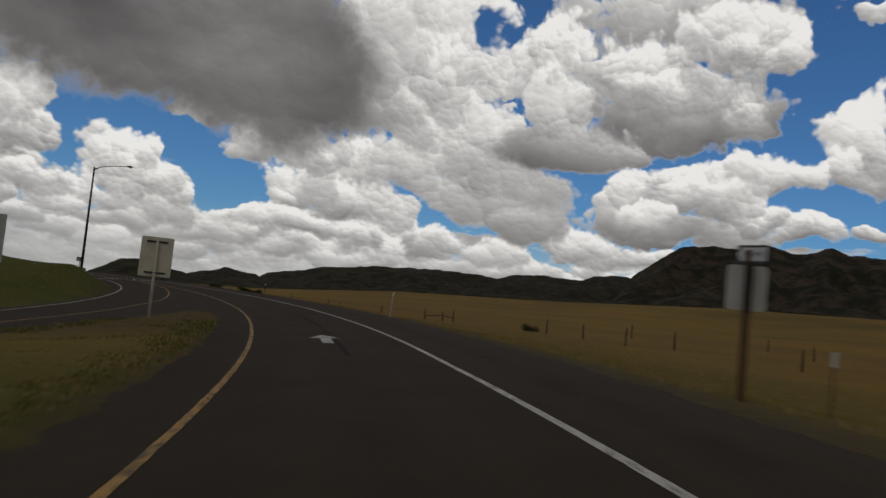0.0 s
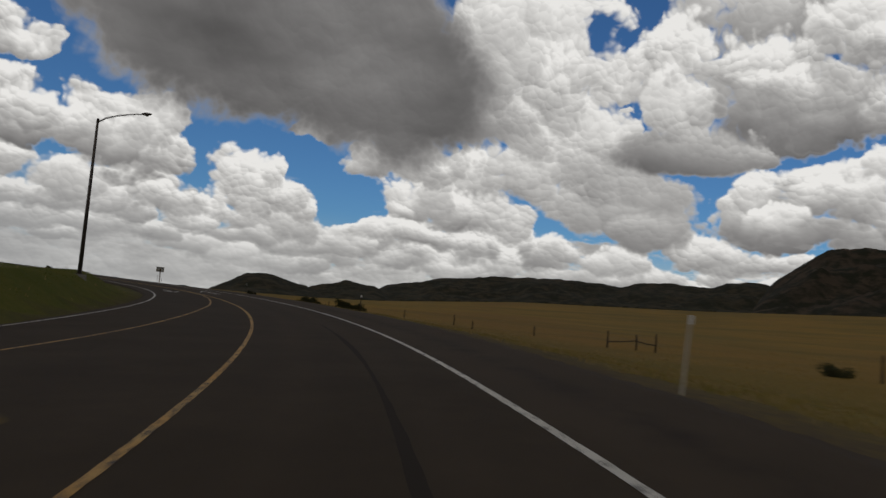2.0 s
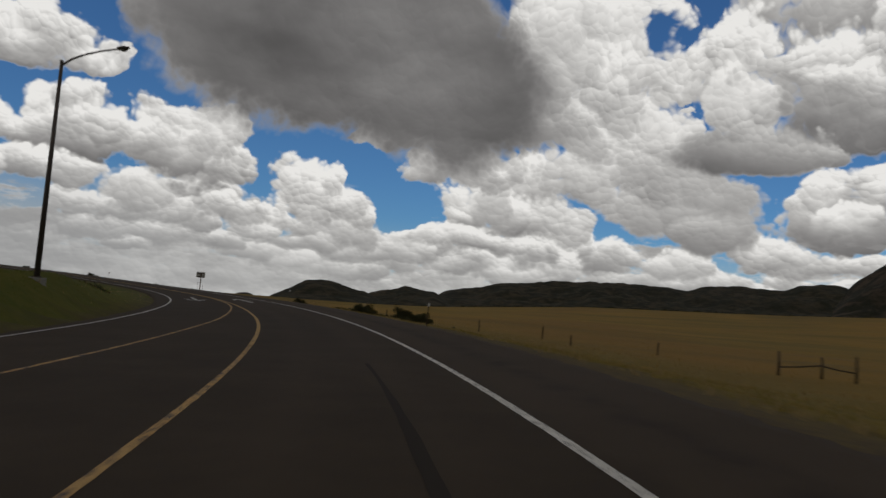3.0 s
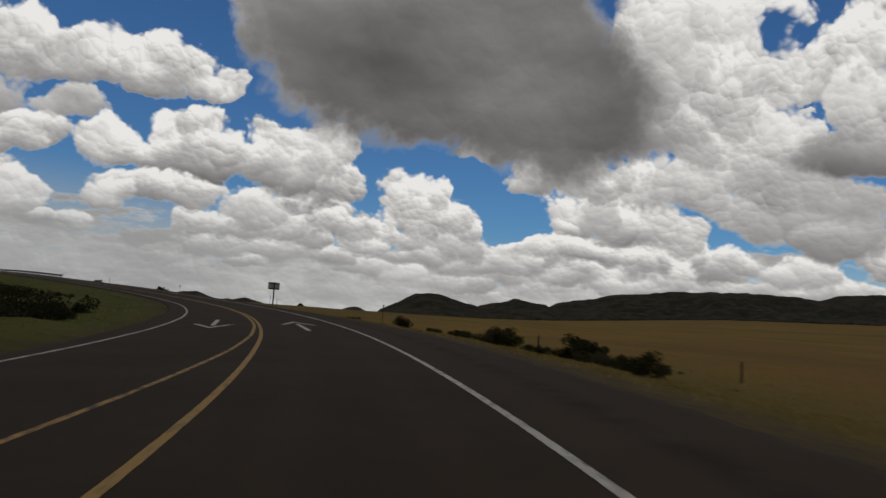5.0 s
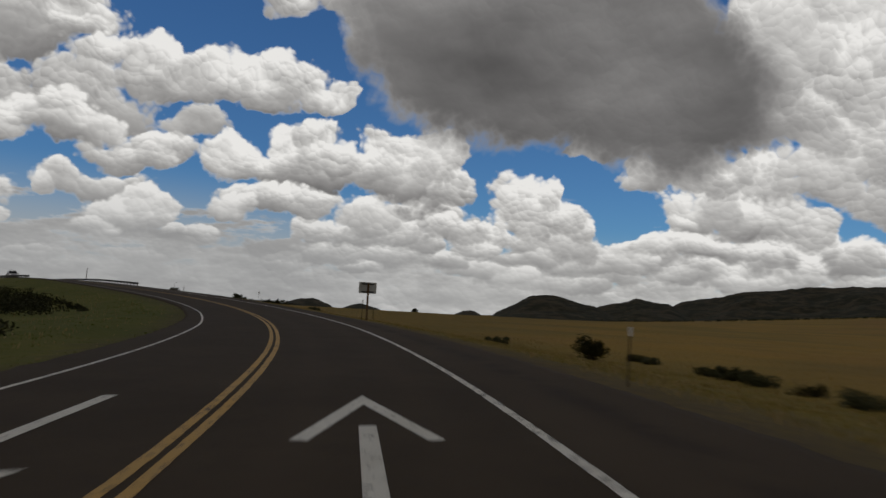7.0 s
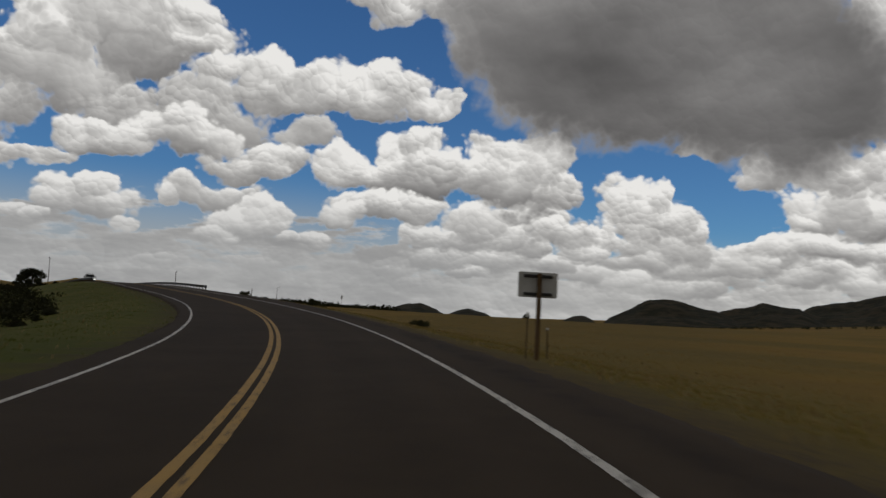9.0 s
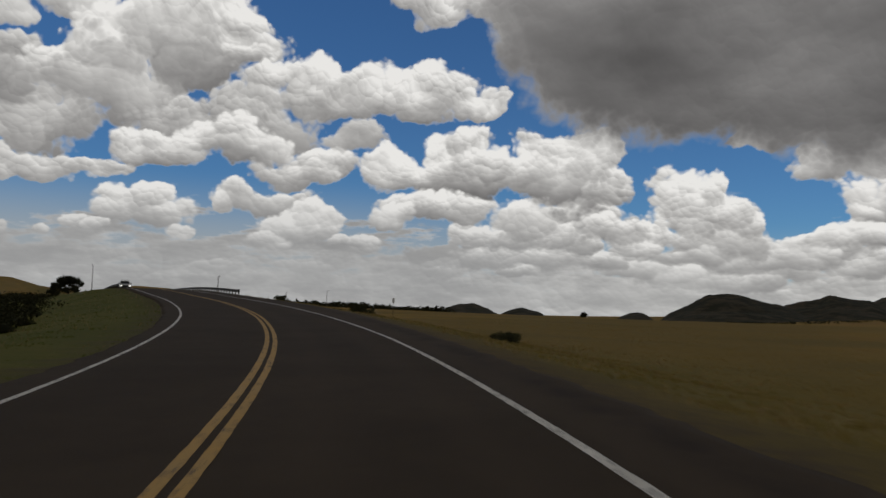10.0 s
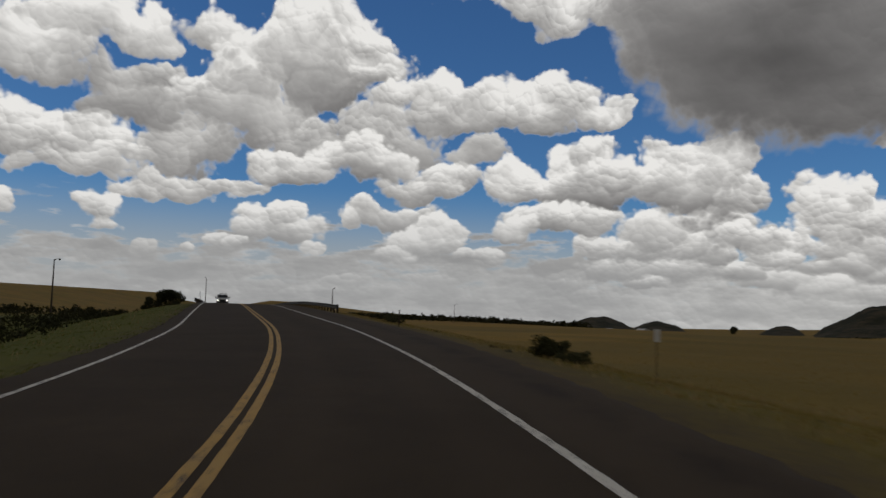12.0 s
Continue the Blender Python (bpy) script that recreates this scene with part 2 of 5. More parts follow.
# white middle
puff(8.8, 8.2, 4.4, 2.2, 0.96, 0.66)
puff(10.0, 7.8, 2.1, 1.3, 1, 0.72)
puff(6.9, 9.4, 2.3, 1.7, 1, 0.76)
puff(7.9, 7.0, 3.3, 1.4, 0.96, 0.66)
puff(12.1, 7.5, 1.7, 1.1, 0.98, 0.72)
puff(4.5, 6.7, 2.1, 1.2, 0.9, 0.68)
puff(2.4, 10.8, 3.8, 2.3, 0.92, 0.76)
puff(-1.8, 11.0, 4.2, 2.0, 0.86, 0.74)
puff(1.5, 14.5, 4.7, 3.4, 0.98, 0.82)
puff(-0.8, 12.5, 3.4, 2.0, 0.9, 0.78)
puff(-2.1, 17.3, 1.4, 0.5, 0.92, 0.8)
puff(-2.9, 15.7, 1.4, 0.3, 0.92, 0.8)
puff(-0.7, 16.0, 0.8, 0.3, 0.9, 0.8)
puff(-3.6, 15.0, 0.6, 0.2, 0.9, 0.8)
# tall heaps
puff(-15.4, 21.6, 8.3, 2.6, 0.82, 0.64)
puff(-5.8, 17.9, 2.8, 3.3, 0.98, 0.82)
puff(-7.2, 14.8, 2.5, 2.4, 0.94, 0.76)
puff(-12.1, 17.8, 4.5, 2.3, 0.9, 0.72)
puff(-20.5, 20.0, 4.2, 2.6, 0.98, 0.72)
puff(-23.3, 19.0, 1.6, 2.0, 1, 0.78)
puff(-17.4, 20.5, 2.3, 1.5, 1, 0.8)
puff(-18.2, 15.2, 4.6, 2.3, 0.72, 0.54)
puff(-20.1, 14.5, 2.0, 1.7, 0.8, 0.6)
puff(-14.4, 14.5, 4.7, 2.0, 0.66, 0.52, 0.8)
puff(-13.4, 17.0, 2.4, 0.9, 0.96, 0.74)
puff(-8.2, 12.1, 4.8, 1.5, 0.66, 0.54, 0.6)
puff(-12.9, 12.3, 1.6, 0.8, 0.7, 0.58)
puff(-27.5, 21.4, 1.5, 0.8, 0.92, 0.72)
# under the dark cloud
puff(11.5, 7.6, 2.4, 1.4, 1, 0.7)
puff(10.0, 8.4, 1.6, 1.2, 1, 0.76)
puff(12.5, 6.7, 1.3, 0.7, 0.96, 0.68)
puff(14.9, 4.4, 3.3, 0.9, 0.96, 0.66)
puff(11.5, 5.0, 2.0, 0.9, 0.98, 0.66)
puff(14.2, 5.2, 1.2, 0.7, 1, 0.74)
puff(17.0, 3.8, 2.9, 0.7, 0.88, 0.64)
puff(19.9, 3.5, 3.0, 0.6, 0.84, 0.62)
puff(14.9, 10.0, 1.8, 1.1, 0.92, 0.7)
puff(11.5, 10.3, 2.8, 1.2, 0.92, 0.68)
puff(9.5, 9.8, 1.9, 1.1, 0.9, 0.66)
# tower
puff(25.7, 5.6, 1.7, 0.9, 0.98, 0.7)
puff(21.6, 5.2, 4.0, 1.6, 0.96, 0.62)
puff(19.0, 6.0, 1.2, 0.8, 1, 0.74)
puff(23.0, 7.0, 2.7, 1.4, 1, 0.74)
puff(20.7, 6.9, 1.7, 1.1, 1, 0.74)
puff(23.2, 8.2, 2.1, 1.2, 1, 0.8)
puff(24.3, 9.1, 0.9, 0.9, 1, 0.88)
puff(22.0, 8.7, 1.0, 0.8, 1, 0.86)
puff(27.1, 4.5, 2.0, 0.8, 0.92, 0.66)
puff(23.0, 3.9, 2.7, 0.6, 0.8, 0.6)
# two heaps
puff(31.9, 6.8, 4.3, 1.1, 0.94, 0.6)
puff(34.1, 5.4, 3.7, 0.9, 0.9, 0.64)
puff(29.0, 5.8, 2.4, 0.8, 0.92, 0.64)
puff(38.5, 5.3, 2.1, 0.8, 0.98, 0.7)
puff(35.6, 6.4, 2.5, 1.1, 0.96, 0.66)
puff(32.6, 9.4, 4.3, 2.3, 0.96, 0.6)
puff(28.8, 8.8, 1.8, 1.4, 0.98, 0.68)
puff(28.3, 9.8, 1.0, 0.6, 1, 0.8)
puff(29.8, 10.8, 1.9, 1.5, 1, 0.76)
puff(31.8, 12.1, 1.8, 1.1, 1, 0.84)
puff(34.4, 11.9, 1.8, 1.2, 1, 0.8)
puff(35.3, 10.2, 2.1, 1.4, 0.98, 0.7)
puff(39.9, 9.2, 3.5, 1.8, 0.9, 0.54)
puff(44.6, 9.8, 2.4, 1.2, 1, 0.72)
puff(41.4, 10.5, 2.1, 1.4, 1, 0.74)
puff(39.1, 11.8, 1.9, 1.4, 1, 0.76)
puff(37.9, 10.5, 1.5, 1.4, 0.96, 0.64)
puff(41.9, 7.1, 3.8, 1.0, 0.96, 0.68)
puff(45.2, 6.4, 1.7, 0.7, 0.96, 0.7)
puff(40.9, 3.5, 2.6, 0.8, 0.62, 0.56)
puff(37.2, 3.6, 2.9, 0.7, 0.8, 0.64)
# mass over the left
puff(79.1, 17.0, 3.6, 2.1, 0.97, 0.74)
puff(76.1, 19.0, 3.1, 1.4, 1, 0.78)
puff(72.9, 19.1, 2.9, 1.3, 1, 0.8)
puff(67.6, 19.5, 2.0, 1.3, 0.96, 0.76)
puff(79.8, 17.3, 1.9, 0.9, 1, 0.8)
puff(71.9, 15.2, 4.0, 1.7, 0.74, 0.6)
puff(78.7, 11.3, 4.3, 1.6, 0.97, 0.72)
puff(74.6, 10.9, 4.6, 1.7, 0.9, 0.68)
puff(72.0, 10.4, 2.6, 1.0, 0.98, 0.74)
puff(69.1, 11.5, 3.4, 1.9, 0.76, 0.64)
puff(72.2, 13.7, 3.3, 1.3, 0.7, 0.58)
puff(67.3, 14.6, 3.1, 1.9, 0.96, 0.74)
puff(76.2, 9.4, 4.1, 0.8, 0.86, 0.72)
puff(68.9, 8.5, 3.4, 0.7, 0.86, 0.74)
puff(71.9, 8.1, 2.2, 0.5, 0.86, 0.74)
puff(65.1, 8.8, 1.6, 0.6, 0.88, 0.74)
# dome
puff(64.5, 13.9, 4.0, 2.4, 0.8, 0.64)
puff(65.5, 18.1, 1.8, 1.7, 1, 0.8)
puff(65.0, 16.7, 2.4, 1.5, 1, 0.72)
puff(60.2, 18.3, 5.4, 2.7, 0.98, 0.64)
puff(61.1, 20.2, 2.9, 1.8, 1, 0.84)
puff(58.2, 20.2, 2.8, 1.8, 1, 0.82)
puff(56.5, 19.4, 1.7, 1.4, 1, 0.8)
puff(62.8, 19.7, 1.9, 1.5, 1, 0.84)
puff(60.1, 15.8, 2.9, 1.3, 0.66, 0.56)
puff(56.8, 17.4, 1.7, 1.0, 0.9, 0.7)
# arm
puff(54.5, 12.7, 3.8, 1.8, 0.78, 0.64)
puff(59.9, 12.0, 3.7, 1.8, 0.76, 0.62)
puff(56.6, 10.9, 3.8, 1.4, 0.96, 0.7)
puff(61.5, 10.3, 3.2, 1.0, 0.97, 0.72)
puff(51.6, 15.6, 3.4, 1.9, 1, 0.72)
puff(49.1, 14.9, 2.6, 1.6, 0.94, 0.68)
puff(54.2, 15.1, 2.5, 1.5, 0.96, 0.72)
puff(45.7, 15.3, 2.5, 1.4, 0.96, 0.7)
puff(41.5, 15.5, 2.6, 1.7, 1, 0.72)
puff(43.2, 14.9, 2.5, 1.4, 0.94, 0.68)
puff(39.4, 15.1, 1.4, 1.0, 0.98, 0.76)
puff(37.6, 14.8, 0.8, 0.6, 0.96, 0.8)
puff(49.8, 10.1, 2.5, 1.2, 0.96, 0.7)
puff(47.7, 12.0, 2.5, 1.1, 0.82, 0.68)
puff(54.3, 7.1, 3.3, 0.9, 0.92, 0.68)
puff(57.2, 6.8, 0.8, 0.6, 0.9, 0.74)
puff(51.9, 9.0, 2.5, 0.9, 0.88, 0.7)
# small low heaps
puff(62.9, 6.1, 2.7, 1.3, 1, 0.72)
puff(62.2, 7.0, 1.4, 0.8, 1, 0.84)
puff(60.2, 4.7, 0.7, 0.4, 0.96, 0.8)
puff(66.8, 5.1, 0.8, 0.4, 0.98, 0.8)
puff(65.6, 4.7, 0.7, 0.4, 0.96, 0.8)
puff(68.4, 4.3, 0.4, 0.3, 0.95, 0.8)
puff(74.6, 6.3, 1.3, 1.1, 1, 0.74)
puff(75.4, 7.0, 0.8, 0.6, 1, 0.84)
puff(73.9, 5.5, 1.1, 0.5, 0.92, 0.74)
puff(80.2, 6.6, 0.5, 0.7, 1, 0.8)
puff(71.3, 4.1, 0.8, 0.5, 0.84, 0.76)
puff(51.8, 5.3, 2.5, 1.0, 1, 0.7)
puff(50.5, 6.3, 1.5, 0.7, 1, 0.82)
puff(53.8, 4.4, 1.7, 0.6, 0.92, 0.74)
puff(46.9, 4.2, 1.4, 0.7, 1, 0.74)
puff(48.6, 4.5, 0.8, 0.4, 0.98, 0.8)
puff(57.9, 2.2, 2.5, 0.4, 0.8, 0.72)
puff(51.3, 2.4, 2.1, 0.4, 0.78, 0.7)
# above, beside the dark cloud
puff(47.0, 23.6, 3.4, 1.2, 0.94, 0.78, 0.8)
puff(43.2, 22.4, 3.2, 1.6, 0.94, 0.76, 0.8)
puff(39.6, 22.2, 2.6, 1.3, 0.9, 0.74, 0.8)
# dark cloud
puff(3.2, 19.6, 4.6, 4.0, 1.0, 0.88)
puff(1.7, 16.1, 3.3, 2.4, 0.92, 0.76)
puff(4.9, 13.9, 3.1, 2.1, 0.84, 0.68)
puff(19, 12.3, 1.7, 1, 0.9, 0.78)
puff(6.4, 19.5, 3.6, 4.6, 0.92, 0.8, 0.5)
puff(33.4, 21.4, 5.0, 5.4, 0.62, 0.6, 0.35)
puff(25, 19.9, 11.7, 8.5, 0.53, 0.48, 0.3)
puff(18.4, 18.6, 9.4, 6.8, 0.47, 0.44, 0.25)
puff(8.4, 14.4, 4.0, 3.0, 0.72, 0.62, 0.4)
puff(13.2, 15.4, 6.4, 5.6, 0.47, 0.44, 0.3)

COVER, TONE, _ = wnode("SeparateXYZ", STATE)

# lighter and greyer towards the horizon
sky = wt.nodes.new("ShaderNodeTexSky")
sky.sky_type = "NISHITA"
sky.sun_disc = False
sky.sun_elevation, sky.sun_rotation = radians(SUN_UP), radians(SUN_TURN)
sky.air_density, sky.dust_density, sky.ozone_density = 1.0, 0.2, 2.5
blue = wnode("VectorMath", sky.outputs[0], (0.0262, 0.0462, 0.0665), operation="MULTIPLY")[0]
bite = wmath("MULTIPLY", wmap(TONE, 0.52, 0.90, 0.10, 1.0), wmap(DRIFT, 0.36, 0.60, 0.45, 1.0))
fine = wmath("MULTIPLY_ADD", FACING, bite, TONE)
fine = wmath("MULTIPLY_ADD", wmath("MULTIPLY", wmath("ADD", swirl[0], -0.5), wmap(TONE, 0.45, 0.8, 0.3, 1.0)), 0.22, fine)
shade = wmath("MULTIPLY", wmath("POWER", wmath("MAXIMUM", wmath("MINIMUM", fine, 1.02), 0.05), 2.0), 0.775)
cloud = wmix(wmap(fine, 0.35, 0.9), (0.94, 0.91, 0.90, 1), (1.0, 0.985, 0.955, 1))
cloud = wnode("VectorMath", cloud, wnode("CombineXYZ", shade, shade, shade)[0], operation="MULTIPLY")[0]
HAZE = wmath("MULTIPLY", wmap(wmath("ADD", EL, wmap(AZ, 15.0, 50.0, 0.6, -2.4)), 7.0, -0.5), 0.92)
murk = wmix(wmap(AZ, 5.0, 45.0), (0.45, 0.452, 0.443, 1), (0.352, 0.358, 0.362, 1))
seen = wmix(COVER, wmix(HAZE, blue, murk), wmix(wmath("MULTIPLY", HAZE, wmap(AZ, 20.0, 50.0, 0.55, 0.66)), cloud, murk))
bg = wt.nodes.new("ShaderNodeBackground")
wt.links.new(seen, bg.inputs["Color"])
wt.links.new(bg.outputs[0], wt.nodes.new("ShaderNodeOutputWorld").inputs[0])

# the sun, veiled by cloud over this stretch
sun = new("sun", bpy.data.lights.new("sun", "SUN"))
sun.data.energy, sun.data.angle, sun.data.color = 0.24, radians(14), (1.0, 0.93, 0.82)
sun_way = Vector((math.sin(radians(SUN_TURN)) * math.cos(radians(SUN_UP)), math.cos(radians(SUN_TURN)) * math.cos(radians(SUN_UP)), math.sin(radians(SUN_UP))))
sun.matrix_world = look(sun_way * 400, (0, 0, 0))

# ---- materials ----
class Mat:
    """A node material under construction."""

    def __init__(self, name, rough=0.9, metal=0.0, spec=0.3):
        self.m = bpy.data.materials.new(name)
        self.m.use_nodes = True
        self.t = self.m.node_tree
        self.b = self.t.nodes["Principled BSDF"]
        self.b.inputs["Roughness"].default_value = rough
        self.b.inputs["Metallic"].default_value = metal
        self.b.inputs["Specular IOR Level"].default_value = spec
        self.place = self.t.nodes.new("ShaderNodeTexCoord").outputs["Object"]

    def put(self, v, socket):
        if isinstance(v, bpy.types.NodeSocket):
            self.t.links.new(v, socket)
        else:
            socket.default_value = v

    def noise(self, scale, detail=4.0, rough=0.55, at=None, stretch=None):
        at = at or self.place
        if stretch:
            s = self.t.nodes.new("ShaderNodeVectorMath")
            s.operation = "MULTIPLY"
            self.put(at, s.inputs[0])
            s.inputs[1].default_value = stretch
            at = s.outputs[0]
        n = self.t.nodes.new("ShaderNodeTexNoise")
        n.inputs["Scale"].default_value, n.inputs["Detail"].default_value, n.inputs["Roughness"].default_value = scale, detail, rough
        self.put(at, n.inputs["Vector"])
        return n.outputs[0]

    def band(self, v, a, b, c=0.0, d=1.0):
        n = self.t.nodes.new("ShaderNodeMapRange")
        for k, x in enumerate((v, a, b, c, d)):
            self.put(x, n.inputs[k])
        return n.outputs[0]

    def mix(self, f, a, b, how="MIX"):
        n = self.t.nodes.new("ShaderNodeMix")
        n.data_type, n.blend_type = "RGBA", how
        for k, x in ((0, f), (6, a), (7, b)):
            self.put((*x, 1) if isinstance(x, tuple) and len(x) == 3 else x, n.inputs[k])
        return n.outputs[2]

    def math(self, op, *v):
        n = self.t.nodes.new("ShaderNodeMath")
        n.operation = op
        for k, x in enumerate(v):
            self.put(x, n.inputs[k])
        return n.outputs[0]

    def attr(self, name):
        n = self.t.nodes.new("ShaderNodeAttribute")
        n.attribute_name = name
        return n.outputs["Fac"]

    def own(self):
        return self.t.nodes.new("ShaderNodeObjectInfo").outputs["Random"]

    def island(self):
        return self.t.nodes.new("ShaderNodeNewGeometry").outputs["Random Per Island"]

    def colour(self, c):
        self.put((*c, 1) if isinstance(c, tuple) and len(c) == 3 else c, self.b.inputs["Base Color"])
        return self

    def relief(self, h, strength=0.3, distance=0.02):
        n = self.t.nodes.new("ShaderNodeBump")
        n.inputs["Strength"].default_value, n.inputs["Distance"].default_value = strength, distance
        self.put(h, n.inputs["Height"])
        self.t.links.new(n.outputs[0], self.b.inputs["Normal"])
        return self


def asphalt():
    k = Mat("asphalt", 0.95, spec=0.12)
    lane, tar = k.attr("across"), k.attr("tar")
    grit = k.noise(90.0, 3.0, 0.7)
    worn = k.noise(0.35, 5.0, 0.6, stretch=(1.0, 1.0, 1.0))
    patch = k.noise(2.5, 4.0)
    c = k.mix(k.band(worn, 0.35, 0.65), (0.0475, 0.0350, 0.0225), (0.0625, 0.0460, 0.0300))
    c = k.mix(k.band(patch, 0.4, 0.75, 0.0, 0.35), c, (0.037, 0.0285, 0.0215))
    c = k.mix(k.band(grit, 0.55, 0.8, 0.0, 0.5), c, (0.078, 0.066, 0.058))
    c = k.mix(k.band(grit, 0.45, 0.25, 0.0, 0.5), c, (0.020, 0.017, 0.016))
    # polished wheel tracks and the older, browner shoulder
    c = k.mix(k.math("MULTIPLY", lane, k.band(worn, 0.2, 0.7, 0.5, 1.0)), c, (0.070, 0.0515, 0.0345))
    # old tar and washed-in soil between the line and the verge
    c = k.mix(k.math("MULTIPLY", tar, k.band(k.noise(0.9, 4.0, 0.6), 0.35, 0.6)), c, (0.016, 0.0135, 0.0125))
    return k.colour(c).relief(grit, 0.35, 0.006).m


def paint(name, fresh, old, wear=0.5):
    k = Mat(name, 0.75, spec=0.3)
    chip = k.noise(7.0, 6.0, 0.65)
    dirt = k.noise(1.3, 4.0)
    c = k.mix(k.band(dirt, 0.3, 0.7), fresh, old)
    c = k.mix(k.band(chip, 0.62 - 0.1 * wear, 0.66 - 0.1 * wear), c, (0.045, 0.04, 0.038))
    c = k.mix(k.band(k.noise(60.0, 2.0), 0.5, 0.75, 0.0, 0.35), c, (0.10, 0.09, 0.08))
    return k.colour(c).relief(chip, 0.2, 0.003).m


def prairie():
    k = Mat("prairie", 0.95, spec=0.1)
    green, gravel = k.attr("green"), k.attr("gravel")
    big = k.noise(0.012, 5.0, 0.6)
    mid = k.noise(0.16, 5.0, 0.65)
    fine = k.noise(2.4, 5.0, 0.7)
    blades = k.noise(14.0, 3.0, 0.7)
    c = k.mix(k.band(big, 0.38, 0.62), (0.315, 0.190, 0.030), (0.250, 0.160, 0.028))
    swath = k.noise(0.022, 4.0, 0.55, stretch=(1.0, 2.2, 1.0))
    c = k.mix(k.band(swath, 0.46, 0.62, 0.0, 0.65), c, (0.155, 0.118, 0.026))
    c = k.mix(k.band(swath, 0.46, 0.34, 0.0, 0.5), c, (0.250, 0.138, 0.034))
    # broad strips of darker olive and of red-brown
    strips = k.noise(0.0075, 3.0, 0.5, stretch=(1.0, 0.35, 1.0))
    c = k.mix(k.band(strips, 0.53, 0.60, 0.0, 0.5), c, (0.132, 0.100, 0.024))
    c = k.mix(k.band(strips, 0.45, 0.40, 0.0, 0.5), c, (0.215, 0.116, 0.033))
    c = k.mix(k.band(mid, 0.42, 0.72, 0.0, 0.5), c, (0.185, 0.127, 0.030))
    c = k.mix(k.band(fine, 0.5, 0.8, 0.0, 0.45), c, (0.30, 0.215, 0.07))
    g = k.mix(k.band(mid, 0.35, 0.65), (0.135, 0.110, 0.022), (0.195, 0.143, 0.032))
    g = k.mix(k.band(fine, 0.5, 0.75, 0.0, 0.5), g, (0.070, 0.074, 0.019))
    c = k.mix(k.math("MULTIPLY", green, k.band(mid, 0.2, 0.6, 0.75, 1.0)), c, g)
    # greener grass inside the bend
    lush = k.mix(k.band(mid, 0.35, 0.65), (0.062, 0.082, 0.011), (0.098, 0.104, 0.017))
    c = k.mix(k.math("MULTIPLY", k.attr("lush"), k.band(fine, 0.25, 0.6, 0.65, 1.0)), c, lush)
    stony = k.mix(k.band(k.noise(30.0, 3.0), 0.35, 0.7), (0.055, 0.041, 0.026), (0.110, 0.082, 0.050))
    c = k.mix(k.math("MULTIPLY", gravel, k.band(fine, 0.3, 0.6, 0.45, 1.0)), c, stony)
    c = k.mix(k.band(blades, 0.52, 0.3, 0.0, 0.3), c, (0.055, 0.044, 0.018))
    return k.colour(c).relief(k.math("ADD", fine, k.math("MULTIPLY", blades, 0.4)), 0.35, 0.08).m


def hillside(name, low, high, scrub, rocks):
    k = Mat(name, 0.95, spec=0.1)
    a, b = k.noise(0.012, 6.0, 0.6), k.noise(0.05, 5.0, 0.65)
    layers = k.noise(0.02, 4.0, 0.6, stretch=(0.15, 0.15, 5.0))
    c = k.mix(k.band(a, 0.35, 0.65), low, high)
    c = k.mix(k.band(layers, 0.52, 0.66, 0.0, 0.4), c, rocks)
    c = k.mix(k.band(b, 0.42, 0.56), c, scrub)
    return k.colour(c).relief(b, 0.35, 6.0).m


def stalks(name, a, b, c):
    k = Mat(name, 0.9, spec=0.15)
    r = k.island()
    return k.colour(k.mix(k.band(r, 0.55, 1.0), k.mix(k.band(r, 0.0, 0.55), a, b), c)).m


def grained(name, a, b, scale=3.0, stretch=(1, 1, 0.06), rough=0.85, spec=0.2):
    k = Mat(name, rough, spec=spec)
    n = k.noise(scale * 6, 5.0, 0.6, stretch=stretch)
    st = k.noise(scale, 4.0)
    c = k.mix(k.band(n, 0.3, 0.7), a, b)
    return k.colour(k.mix(k.band(st, 0.5, 0.8, 0.0, 0.5), c, tuple(0.5 * x for x in a))).relief(n, 0.4, 0.004).m


def sheet_metal(name, colour, stain, rough=0.5, metal=0.0):
    k = Mat(name, rough, metal, 0.4)
    n = k.noise(2.0, 5.0, 0.6)
    streak = k.noise(5.0, 3.0, 0.6, stretch=(1, 1, 0.15))
    c = k.mix(k.band(n, 0.4, 0.75, 0.0, 0.6), colour, stain)
    return k.colour(k.mix(k.band(streak, 0.58, 0.75, 0.0, 0.4), c, stain)).m


ASPHALT = asphalt()
WHITE = paint("white_road_paint", (0.78, 0.755, 0.69), (0.60, 0.575, 0.515), 0.65)
ARROW = paint("white_arrow_paint", (0.70, 0.68, 0.62), (0.58, 0.56, 0.50), 0.1)
YELLOW = paint("yellow_road_paint", (0.50, 0.295, 0.065), (0.44, 0.285, 0.095))
PALE = paint("bleached_yellow_paint", (0.54, 0.35, 0.125), (0.52, 0.28, 0.065), 1.1)
PRAIRIE = prairie()
# both hill colours are darkened to carry the cloud shadow lying over them
MESA = hillside("cloud_shaded_mesa", (0.060, 0.046, 0.033), (0.085, 0.062, 0.043), (0.026, 0.027, 0.017), (0.105, 0.078, 0.055))
RIDGE = hillside("cloud_shaded_ridge", (0.050, 0.043, 0.027), (0.070, 0.055, 0.034), (0.026, 0.028, 0.017), (0.085, 0.066, 0.046))
RUBBER = Mat("tyre_rubber_mark", 0.95, spec=0.08).colour((0.0345, 0.0282, 0.0222)).m

